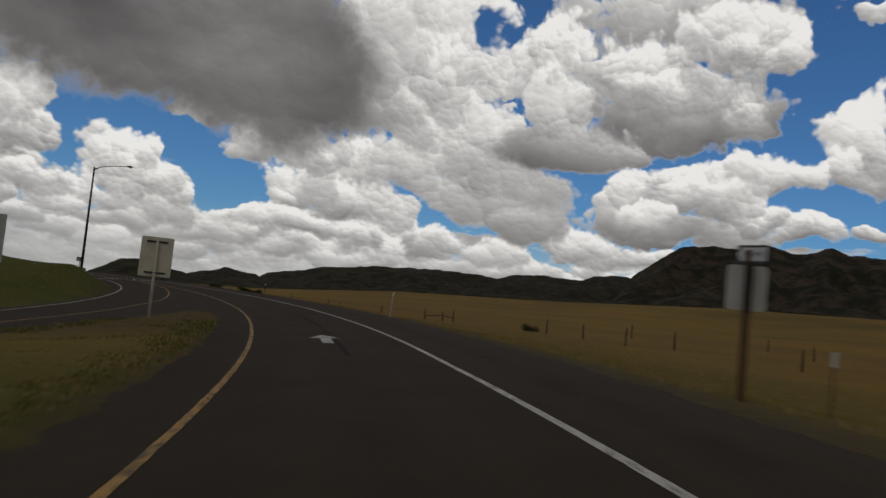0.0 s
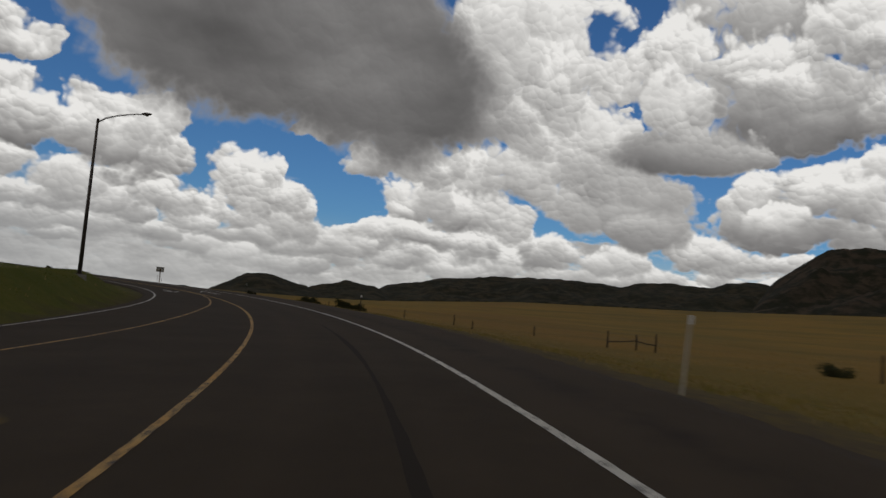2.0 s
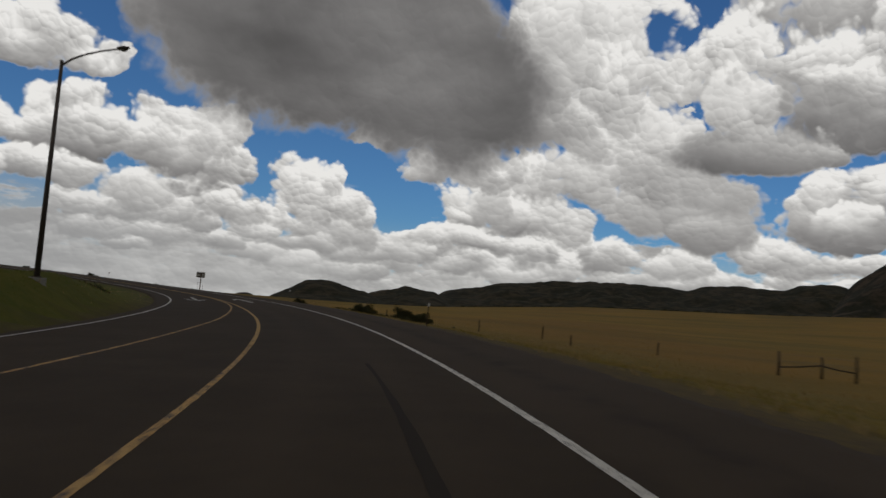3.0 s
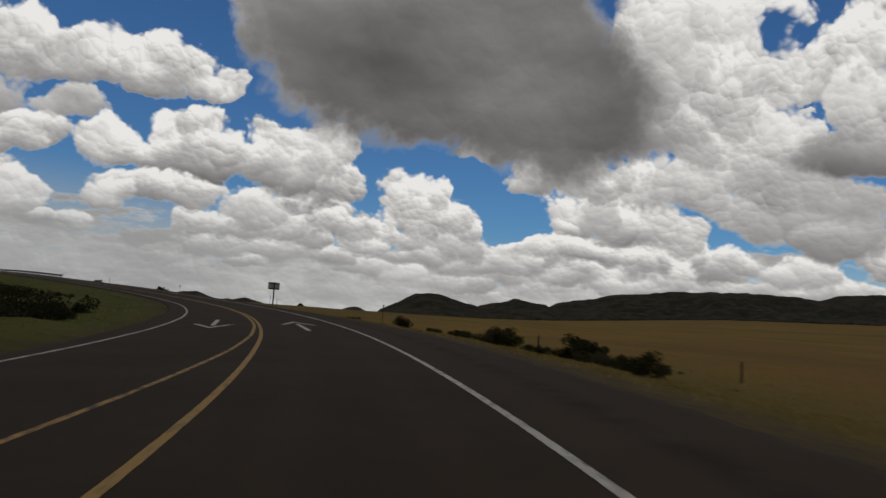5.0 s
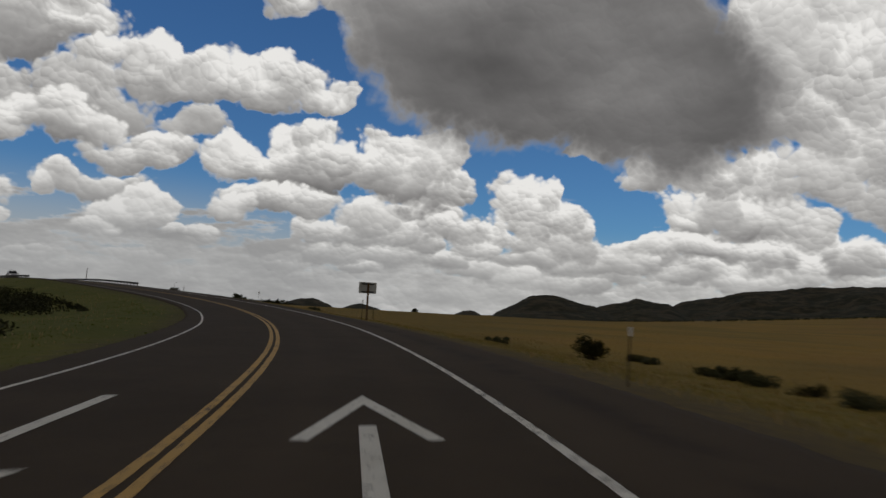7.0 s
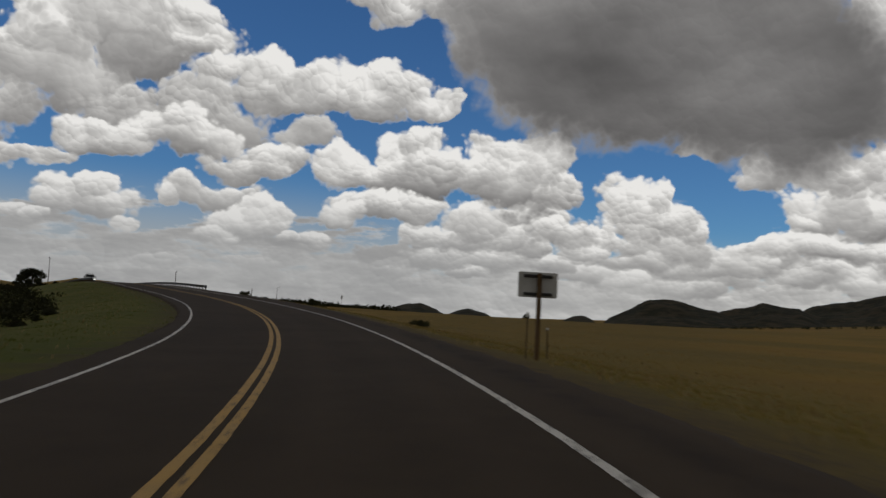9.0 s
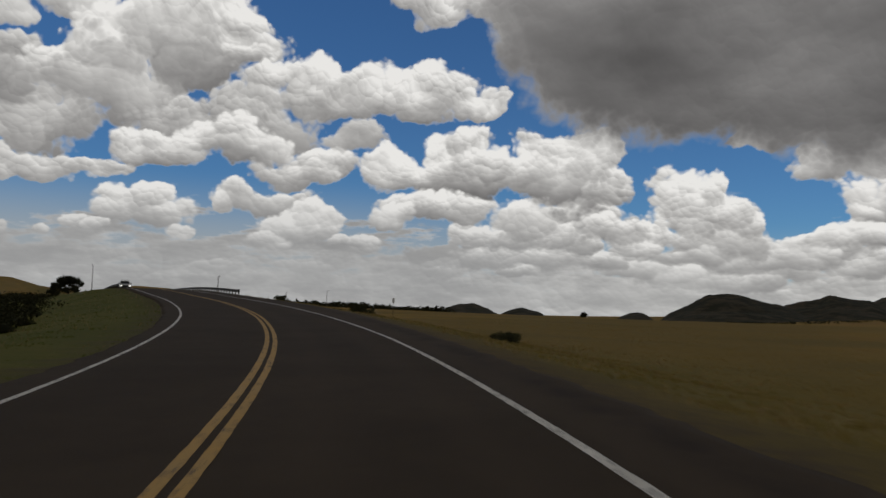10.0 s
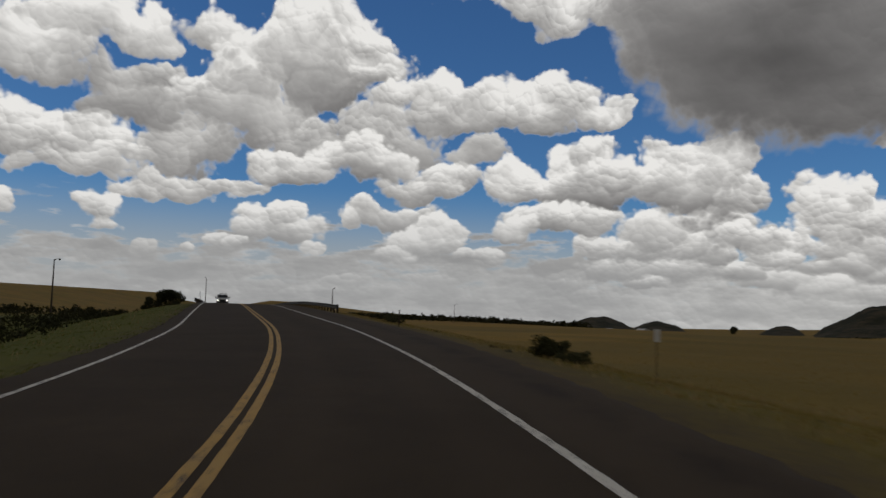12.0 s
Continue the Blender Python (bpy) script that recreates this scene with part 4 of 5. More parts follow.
# ---- grass ----
def tufts(name, x, y, z, material, label, low, high, blades, seed, spread=0.10, thick=0.012):
    """Many small tufts of upright blades, each blade a bent sliver."""
    r = np.random.RandomState(seed)
    n = len(x) * blades
    cx, cy, cz = (np.repeat(a, blades) for a in (x, y, z))
    a = r.uniform(0, 6.283, n)
    h = r.uniform(low, high, n) * r.uniform(0.6, 1.0, n)
    bx, by = cx + r.normal(0, spread, n), cy + r.normal(0, spread, n)
    lean = r.uniform(0.1, 0.55, n) * h
    dx, dy = np.cos(a), np.sin(a)
    w = thick * r.uniform(0.6, 1.5, n)
    v = np.empty((n, 5, 3))
    v[:, 0] = np.stack([bx - dy * w, by + dx * w, cz - 0.03], -1)
    v[:, 1] = np.stack([bx + dy * w, by - dx * w, cz - 0.03], -1)
    v[:, 2] = np.stack([bx + dx * lean * 0.35 + dy * w * 0.8, by + dy * lean * 0.35 - dx * w * 0.8, cz + h * 0.6], -1)
    v[:, 3] = np.stack([bx + dx * lean * 0.35 - dy * w * 0.8, by + dy * lean * 0.35 + dx * w * 0.8, cz + h * 0.6], -1)
    v[:, 4] = np.stack([bx + dx * lean, by + dy * lean, cz + h], -1)
    q = np.arange(n)[:, None] * 5
    faces = (q + np.array([0, 1, 2, 3])).tolist() + (q + np.array([3, 2, 4])).tolist()
    return tagged(sheet(name, v.reshape(-1, 3), faces, material, False), label, "grass", kind="stuff")


def scatter(n, s0, s1, o0, o1, side, seed, power=1.0):
    """Places beside the paving, o0 to o1 metres off its edge, clumped, on one side (1: left)."""
    r = np.random.RandomState(seed)
    s = r.uniform(s0, s1, n)
    off = o0 + (o1 - o0) * r.uniform(0, 1, n) ** power
    d = paved_left(s) + off if side > 0 else paved_right(s) - off
    keep = r.uniform(-1, 1, n) < 0.25 + wavy(s, d, 2.6, seed + 40) + 0.5 * wavy(s, d, 9.0, seed + 41)
    s, d = s[keep], d[keep]
    p = on_road(s, d)
    return p[:, 0], p[:, 1], ground_height(p[:, 0], p[:, 1])


tufts("verge_grass", *scatter(34000, -4, 247, 2.0, 10.0, -1, 21, 1.0), OLIVE, "olive and straw-coloured verge grass", 0.04, 0.13, 3, 31)
tufts("verge_straw", *scatter(15000, -4, 247, 1.4, 14.0, -1, 22), STRAW, "dry straw-coloured verge grass", 0.06, 0.20, 3, 32, 0.13)
tufts("field_grass", *scatter(20000, 0, 273, 7.0, 60.0, -1, 23, 1.3), DRY, "dry golden prairie grass", 0.05, 0.14, 3, 33, 0.35, 0.012)
tufts("green_verge_grass", *scatter(22000, 29, 252, 0.2, 16.0, 1, 24, 1.2), GREEN, "short green verge grass", 0.015, 0.05, 3, 34)
tufts("green_verge_straw", *scatter(2500, 29, 252, 0.4, 16.0, 1, 25), STRAW, "dry stalks in green grass", 0.07, 0.20, 2, 35)
r = np.random.RandomState(26)
gs_, gf = r.uniform(-6, 29.5, 11500), r.uniform(0.03, 0.97, 11500)
a_, b_ = island_edges(gs_)
gd_ = a_ + (b_ - a_) * gf
keep = (r.uniform(-1, 1, len(gs_)) < 0.35 + wavy(gs_, gd_, 2.2, 77)) & (gd_ < 13)
gp = on_road(gs_[keep], gd_[keep], 0.17)
half = r.uniform(0, 1, len(gp)) < 0.65
tufts("island_grass", gp[half, 0], gp[half, 1], gp[half, 2], GREEN, "green grass on the island", 0.02, 0.07, 3, 36)
tufts("island_straw", gp[~half, 0], gp[~half, 1], gp[~half, 2], STRAW, "dry straw-coloured grass on the island", 0.02, 0.08, 3, 37)


# ---- shrubs and trees ----
def foliage(bm, centre, radius, n, leaf, r):
    """Small leaves round a clump's shell."""
    for _ in range(n):
        v = Vector(r.normal(0, 1, 3)).normalized()
        p = Vector(centre) + Vector((v.x * radius[0], v.y * radius[1], v.z * radius[2])) * r.uniform(0.45, 1.05)
        u = Vector(r.normal(0, 1, 3)).normalized() * leaf * r.uniform(0.6, 1.3)
        w = u.orthogonal().normalized() * leaf * 0.45
        bm.faces.new([bm.verts.new(p - u), bm.verts.new(p + w), bm.verts.new(p + u), bm.verts.new(p - w)])


def shrub(name, w, h, clumps, seed, leaves, label, leaf=0.055, per=150):
    """A many-stemmed shrub of about w by h metres."""
    r = np.random.RandomState(seed)
    ob = thing(name, Matrix.Identity(4), label, "shrub", "shrubs beside the road")
    wood, crown = bmesh.new(), bmesh.new()
    for k in range(clumps):
        a = 6.283 * (k + r.uniform(-0.4, 0.4)) / clumps
        q = r.uniform(0.1, 0.5) * w
        z = h * r.uniform(0.3, 0.82) * (1 - 0.35 * (q / (0.5 * w)) ** 2)
        c = Vector((math.cos(a) * q, math.sin(a) * q * 0.8, z))
        rad = w * r.uniform(0.10, 0.20)
        foliage(crown, c, (rad * 1.15, rad * 1.15, rad * 0.85), per, leaf, r)
        tube(wood, [(c.x * 0.12, c.y * 0.12, -0.1), (c.x * 0.5, c.y * 0.5, c.z * 0.45), tuple(c), tuple(c + Vector((c.x * 0.25, c.y * 0.25, h * r.uniform(0.08, 0.2))))],
             [0.022, 0.016, 0.010, 0.003], 5)
        foliage(crown, c * 0.6, (rad, rad, rad * 0.8), per // 3, leaf, r)
    part("branch_frame", wood, BARK, ob)
    part("leaves", crown, leaves, ob)
    return ob


KINDS = [shrub("shrub", 1.7, 1.25, 13, 51, LEAF, "dark green rounded shrub in dry grass"),
         shrub("shrub", 1.5, 0.9, 10, 52, LEAF, "low dark green shrub in dry grass"),
         shrub("shrub", 2.0, 0.8, 12, 53, LEAF, "spreading dark green shrub in dry grass"),
         shrub("shrub", 1.3, 0.65, 9, 54, SAGE, "grey-green sagebrush in dry grass", 0.045),
         shrub("shrub", 3.4, 2.1, 18, 55, BRUSH, "large dark thicket beside green grass", 0.075, 190)]
PUT = [0] * len(KINDS)


def plant(kind, m):
    """The first of a kind is moved, later ones are copies."""
    if PUT[kind]:
        ob = copy_thing(KINDS[kind], m)
    else:
        ob = KINDS[kind]
        ob.matrix_basis = m
    PUT[kind] += 1
    return ob


for kind, s, d, turn, size in (
        # a broken row of dark shrubs beside the shoulder
        (0, 116.6, -12.4, 0, 0.84), (0, 118.0, -13.7, 140, 0.72), (1, 119.2, -14.0, 50, 0.62), (2, 121.4, -14.4, 20, 0.55), (2, 123.8, -14.7, 190, 0.55),
        (2, 126.4, -14.7, 80, 0.66), (1, 128.0, -14.9, 250, 0.72), (1, 129.6, -15.0, 300, 0.55), (1, 136.0, -16.2, 15, 0.55), (2, 137.6, -16.4, 110, 0.55),
        (0, 135.4, -12.8, 210, 0.72), (0, 107.8, -13.4, 250, 0.80), (1, 106.4, -13.2, 75, 0.82), (2, 109.0, -13.0, 200, 0.80), (0, 108.6, -14.1, 320, 0.66),
        (2, 104.8, -13.2, 33, 0.80), (1, 103.4, -13.3, 95, 0.66), (1, 110.4, -12.3, 260, 0.66), (2, 111.8, -12.5, 60, 0.55), (0, 98.2, -11.3, 130, 0.58),
        (1, 140.6, -10.2, 95, 0.64), (3, 141.6, -10.6, 10, 0.51),
        # thin sage and clumps in the field and on the verge
        (2, 59.8, -24.2, 40, 0.78), (3, 57.0, -24.6, 10, 0.8), (3, 104.4, -16.6, 66, 1.0), (3, 98.6, -15.2, 130, 0.8), (3, 92.6, -15.4, 280, 0.6),
        (3, 84.2, -13.0, 200, 0.5), (3, 119.6, -10.0, 40, 0.5), (3, 128.2, -10.2, 140, 0.6), (3, 68.4, -15.6, 70, 0.5),
        (1, 176.8, -8.4, 10, 0.66), (1, 178.2, -8.8, 100, 0.6), (3, 180.4, -9.0, 40, 1.2), (3, 163.0, -4.0, 300, 0.4), (3, 168.4, -9.0, 45, 0.6), (3, 165.0, -8.6, 190, 0.5),
        (1, 196.6, -6.9, 75, 0.54), (0, 197.8, -6.6, 280, 0.44), (3, 198.6, -5.6, 20, 0.9), (3, 201.4, -5.9, 140, 0.9),
        (3, 188.0, -8.2, 15, 0.5), (1, 224.0, -7.0, 60, 0.8), (3, 233.4, -7.6, 160, 1.1), (3, 212.0, -6.6, 75, 0.8),
        (3, 30.0, 5.2, 30, 0.45), (3, 27.8, 6.3, 200, 0.4),
        # single dark thickets at the edge of the brush inside the bend
        (4, 113.4, 11.0, 0, 0.7), (4, 118.2, 11.4, 120, 0.75), (4, 124.6, 11.0, 230, 0.75), (4, 130.4, 11.6, 70, 0.65),
        (4, 164.6, 11.8, 45, 0.6), (4, 171.4, 12.3, 160, 0.65), (4, 180.4, 12.8, 280, 0.6), (4, 189.0, 13.0, 20, 0.7), (4, 199.4, 13.4, 200, 0.65),
        (4, 212.0, 14.0, 330, 0.7), (4, 226.6, 14.8, 75, 0.7), (4, 242.0, 16.0, 190, 0.7)):
    plant(kind, at_ground(s, d, turn, 0.10, size * (1.42 if kind < 3 else 0.8)))


def tree(name, m, w, h, seed, label, leaves, leaf=0.16, clumps=26, per=150):
    """A broad tree with a forked trunk."""
    r = np.random.RandomState(seed)
    ob = thing(name, m, label, "tree")
    wood, crown = bmesh.new(), bmesh.new()
    tube(wood, [(0, 0, -0.3), (0.05, 0, h * 0.12), (0.0, 0.06, h * 0.3), (0.05, 0.02, h * 0.55)], [0.05 * h, 0.036 * h, 0.026 * h, 0.012 * h], 9)
    for k in range(clumps):
        a, u = r.uniform(0, 6.283), r.uniform(0.12, 1.0)
        q = w * 0.46 * math.sqrt(r.uniform(0, 1)) * math.sin(math.pi * min(0.95, 0.22 + 0.72 * u))
        c = Vector((math.cos(a) * q, math.sin(a) * q, h * (0.2 + 0.72 * u)))
        rad = w * r.uniform(0.10, 0.17)
        foliage(crown, c, (rad, rad, rad * 0.85), per, leaf, r)
        tube(wood, [(0, 0, h * 0.2), tuple(c * 0.55 + Vector((0, 0, h * 0.08))), tuple(c)], [0.014 * h, 0.008 * h, 0.002 * h], 5)
    part("trunk", wood, BARK, ob)
    part("crown", crown, leaves, ob)
    return ob


tree("round_tree", at_ground(334.3, 13.0), 6.2, 4.5, 61, "dark round-crowned tree beside the road ahead", BRUSH, 0.22)
tree("small_tree", at_ground(320.6, 15.5), 3.6, 3.2, 62, "small dark tree beside a larger one", BRUSH, 0.16, 14)
tree("lone_tree", at_place(-366.6, 637.8), 9.0, 8.5, 63, "lone dark tree far out on the plain", BRUSH, 0.35, 20, 90)


# far scrub below the hills and the dark tree line on the plain
def far_clumps(name, az0, az1, r0, r1, n, low, high, seed, label):
    r = np.random.RandomState(seed)
    bm = bmesh.new()
    for _ in range(n):
        a, q = radians(r.uniform(az0, az1)), r.uniform(r0, r1)
        x, y = MID[0] - math.sin(a) * q, MID[1] + math.cos(a) * q
        z = float(ground_height(x, y)[0])
        h = r.uniform(low, high)
        for _ in range(3):
            foliage(bm, (x + r.normal(0, h * 0.6), y + r.normal(0, h * 0.6), z + h * r.uniform(0.25, 0.5)), (h * 0.6, h * 0.6, h * 0.45), 9, h * 0.28, r)
    return tagged(new(name, finish(bm, name, BRUSH)), label, "shrubs", kind="stuff")


far_clumps("far_scrub", -32, 27, 480, 800, 500, 0.8, 2.0, 71, "scattered dark scrub along the foot of the hills")
far_clumps("far_tree_line", 40, 66, 430, 620, 520, 1.6, 3.6, 72, "low dark line of far trees on the plain")
far_clumps("far_field_brush", 66, 96, 260, 520, 260, 1.2, 3.0, 73, "dark brush along far fields")


def brush_band(name, s0, s1, d0, d1, n, low, high, seed, label):
    """A tangle of small bushes along a stretch beside the road, thicker in the middle and broken here and there."""
    r = np.random.RandomState(seed)
    s = r.uniform(s0, s1, n)
    d = d0 + (d1 - d0) * r.beta(1.3, 1.6, n) + 0.02 * np.maximum(s - 150, 0)
    keep = r.uniform(-1, 1, n) < 0.45 + wavy(s, d, 7.0, seed + 9)
    at = on_road(s[keep], d[keep])
    zz = ground_height(at[:, 0], at[:, 1])
    bm = bmesh.new()
    for (x, y, _), z in zip(at, zz):
        h = r.uniform(low, high)
        for _ in range(2):
            foliage(bm, (x + r.normal(0, h * 0.5), y + r.normal(0, h * 0.5), z + h * r.uniform(0.2, 0.5)), (h * 0.7, h * 0.7, h * 0.5), 26, h * 0.11, r)
    return tagged(new(name, finish(bm, name, BRUSH)), label, "shrubs", kind="stuff")


brush_band("near_brush", 106, 142, 10.8, 20, 170, 0.5, 1.3, 81, "dark tangled brush behind green verge grass")
brush_band("far_brush", 160, 300, 12.5, 21, 520, 0.5, 1.4, 82, "dark tangled brush between verge and brown field")
brush_band("field_edge_brush", 170, 330, 30, 40, 320, 0.8, 1.8, 83, "dark brush along the far edge of a brown field")


# ---- signs ----
def gore_sign():
    ob = thing("road_sign", at_ground(29.4, 5.5, 4), "back of a tall pale road sign on a pale post", "road sign", "road signs seen from behind")
    post = tube(bmesh.new(), [(0, 0, -0.3), (0, 0, 3.16)], [0.055, 0.05], 12)
    part("post", post, PALE_POST, ob, smooth_faces=True)
    part("panel", plate(bmesh.new(), 1.10, 1.42, 0.004, 1.81, 0.085, 0.06), PLATE_OLD, ob, "yellowed bare sign back")
    for z in (1.95, 3.06):
        b = part("brace", block(bmesh.new(), -0.36, 0.36, 0.052, 0.082, z - 0.03, z + 0.03, 0.006), DARK_STEEL, ob)
        part("bolt", tube(bmesh.new(), [(0, -0.075, z), (0, 0.06, z)], [0.014, 0.014], 8), GALVANISED, b)
    return ob


def one_way_sign():
    ob = thing("one_way_sign", at_ground(13.3, -7.4, -18), "grey sign back and a one way blade on a wooden post", "road sign", "road signs seen from behind")
    part("post", block(bmesh.new(), -0.06, 0.06, -0.075, 0.075, -0.4, 2.82, 0.008), WOOD, ob)
    part("panel", plate(bmesh.new(), 0.72, 0.84, 0.004, 1.70, 0.080, 0.07), PLATE, ob, "bare grey sign back")
    part("panel_strip", block(bmesh.new(), -0.075, 0.075, -0.082, -0.076, 1.64, 2.58), DARK_STEEL, ob, "dark strip down the post")
    blade = part("arrow_blade", plate(bmesh.new(), 0.92, 0.34, 0.004, -0.17, 0.0, 0.03), SIGN_BLACK, ob, "black one way blade with a white arrow")
    blade.matrix_basis = pose(0.02, -0.09, 2.74, 0, -3, 112)
    arrow = bmesh.new()
    pts = [(-0.45, 0), (-0.27, 0.160), (-0.27, 0.125), (0.44, 0.125), (0.44, -0.125), (-0.27, -0.125), (-0.27, -0.160)]
    arrow.faces.new([arrow.verts.new((-x, 0.0065, z)) for x, z in pts])
    part("arrow", arrow, SIGN_WHITE, blade, "white arrow")
    arrow = bmesh.new()
    arrow.faces.new([arrow.verts.new((x, -0.0025, z)) for x, z in pts])
    part("arrow", arrow, SIGN_WHITE, blade, "white arrow")
    for side, y, turn in ((1, -0.005, 0), (-1, 0.009, 180)):
        words = bpy.data.curves.new("words", "FONT")
        words.body, words.size, words.align_x, words.align_y = "ONE WAY", 0.125, "CENTER", "CENTER"
        words.extrude = 0.0006
        words.materials.append(SIGN_BLACK)
        w = new("words", words)
        w.parent = blade
        w.matrix_basis = pose(0.07, y, 0, 90, 0, turn) if side > 0 else pose(-0.07, y, 0, 90, 0, turn)
    return ob


def field_sign():
    ob = thing("road_sign", at_ground(153.2, -6.05, 3), "back of a wide pale road sign on a wooden post", "road sign", "road signs seen from behind")
    part("post", block(bmesh.new(), -0.05, 0.05, -0.07, 0.07, -0.4, 2.56, 0.008), WOOD, ob)
    part("panel", plate(bmesh.new(), 1.22, 0.74, 0.004, 1.86, 0.115, 0.05), PLATE, ob, "bare pale sign back")
    for z in (1.96, 2.48):
        b = part("brace", block(bmesh.new(), -0.44, 0.44, 0.072, 0.112, z - 0.045, z + 0.045, 0.006), DARK_STEEL, ob)
        part("bolt", tube(bmesh.new(), [(0, -0.09, z), (0, 0.08, z)], [0.014, 0.014], 8), GALVANISED, b)
    part("sticker", plate(bmesh.new(), 0.09, 0.06, 0.002, 1.89, 0.112, 0.008), SIGN_BLACK, ob, "small dark sticker")
    return ob


def side_sign():
    ob = thing("road_sign", at_ground(41, 13.75, 8), "grey road sign on a steel post beside the ramp", "road sign", "road signs seen from behind")
    part("post", tube(bmesh.new(), [(0, 0, -0.3), (0, 0, 4.45)], [0.05, 0.05], 10), GALVANISED, ob, smooth_faces=True)
    part("panel", plate(bmesh.new(), 1.2, 2.3, 0.004, 2.2, 0.06, 0.08), PLATE, ob, "bare grey sign back")
    return ob


gore_sign()
one_way_sign()
field_sign()
side_sign()


def delineator(s, d, h, lean, material, label, top=0.12, turn=0.0, width=0.05, plate_width=0.085):
    ob = thing("delineator", at_ground(s, d, turn) @ pose(0, 0, 0, 0, lean, 0), label, "marker post", "marker posts beside the road")
    part("stake", block(bmesh.new(), -width / 2, width / 2, -0.012, 0.012, -0.3, h, 0.004), material, ob)
    part("reflector", plate(bmesh.new(), plate_width, top, 0.004, h - top + 0.02, -0.019, 0.012), REFLECTOR, ob, "white reflector plate")
    return ob


delineator(41.9, -5.9, 1.42, 3.5, PALE_POST, "thin pale marker post leaning in verge grass", 0.16)
delineator(12.2, -8.4, 1.20, 1.0, GREY_WOOD, "thin dark marker post with a white plate", 0.26, 0.0, 0.022)
delineator(80.3, -6.1, 1.16, 2.0, GREY_WOOD, "thin dark marker post with a white plate", 0.14)
delineator(117.0, -5.6, 1.20, 0.5, GREY_WOOD, "brown marker post with a white plate", 0.18, 0.0, 0.03, 0.07)
delineator(153.2, -5.72, 1.38, 0.5, GREY_WOOD, "thin dark marker post with a small white plate", 0.14, 0.0, 0.03)
delineator(154.5, -6.85, 1.0, -1.5, GREY_WOOD, "short dark marker stake beside a sign post", 0.06, 0.0, 0.04)
delineator(192.8, -7.5, 1.30, 0.0, GREY_WOOD, "thin dark marker post with a white plate", 0.30, 0.0, 0.016, 0.14)
delineator(215.1, -5.4, 0.9, 1.0, GREY_WOOD, "dark marker post beside the bend", 0.10)


# ---- wire fence in the field ----
def fence_post(m, h, thick, lean, label="weathered grey-brown wooden fence post in dry grass"):
    ob = thing("fence_post", m @ pose(0, 0, 0, lean, lean * 0.6, 0), label, "fence post", "fence posts in the field")
    bm = tube(bmesh.new(), [(0, 0, -0.35), (0.004, 0, h * 0.4), (-0.004, 0.006, h * 0.8), (0, 0, h)], [thick, thick * 0.96, thick * 0.9, thick * 0.78], 9)
    part("pole", bm, GREY_WOOD, ob, smooth_faces=True)
    return ob


FENCE = [(18.9, 40.5), (15.4, 51.0), (13.1, 54.8), (11.4, 61.8), (8.9, 65.0)]
for k, (x, y) in enumerate(FENCE):
    fence_post(at_place(x, y), 1.22 + 0.06 * (k % 3), 0.055 + 0.006 * (k % 2), (1.5, -1.0, 2.2, -2.0, 0.6)[k])
for k, (x, y) in enumerate([(31.5, 74.7), (29.7, 61.7), (-12.2, 94.0), (-20.1, 104.1), (-14.7, 100.7), (-31.8, 116.9), (-28.3, 112.7), (-6.9, 90.4)]):
    fence_post(at_place(x, y), (1.25, 1.2, 0.75, 0.95, 1.0, 0.95, 0.9, 0.8)[k], 0.05, (1.0, -2.0, 3.0, -1.5, 2.5, 1.0, -3.0, 2.0)[k])
fence_post(at_place(20.2, 82.0), 1.5, 0.06, 0.5, "single dark wooden post standing apart in the field")


def fence_brace():
    """Three posts joined by a sagging rail."""
    a, b, c = Vector((-1.7, 82.6, 0)), Vector((0.2, 82.6, 0)), Vector((1.3, 81.2, 0))
    for p in (a, b, c):
        p.z = float(ground_height(p.x, p.y)[0])
    ob = thing("fence_brace", Matrix.Translation(a), "old wooden fence brace of three posts with a rail", "fence")
    for p, h in ((a, 1.15), (b, 1.0), (c, 1.2)):
        q = p - a
        part("post", tube(bmesh.new(), [tuple(q + Vector((0, 0, -0.3))), tuple(q + Vector((0.02, 0.0, h * 0.5))), tuple(q + Vector((0, 0.01, h)))], [0.065, 0.06, 0.05], 9), GREY_WOOD, ob, smooth_faces=True)
    part("rail", tube(bmesh.new(), [(0, 0, 0.40), tuple((b - a) * 0.5 + Vector((0, 0, 0.48))), tuple(b - a + Vector((0, 0, 0.62)))], [0.035, 0.04, 0.035], 8), GREY_WOOD, ob)
    part("rail", tube(bmesh.new(), [tuple(b - a + Vector((0, 0, 0.60))), tuple((c + b) * 0.5 - a + Vector((0, 0, 0.5))), tuple(c - a + Vector((0, 0, 0.46)))], [0.035, 0.038, 0.035], 8), GREY_WOOD, ob)
    for up in (0.35, 0.7, 1.0):
        pts = [tuple(p - a + Vector((0, 0, up))) for p in (a, b, c)]
        part("wire", tube(bmesh.new(), pts, [0.004] * 3, 4), GALVANISED, ob)
    return ob


fence_brace()


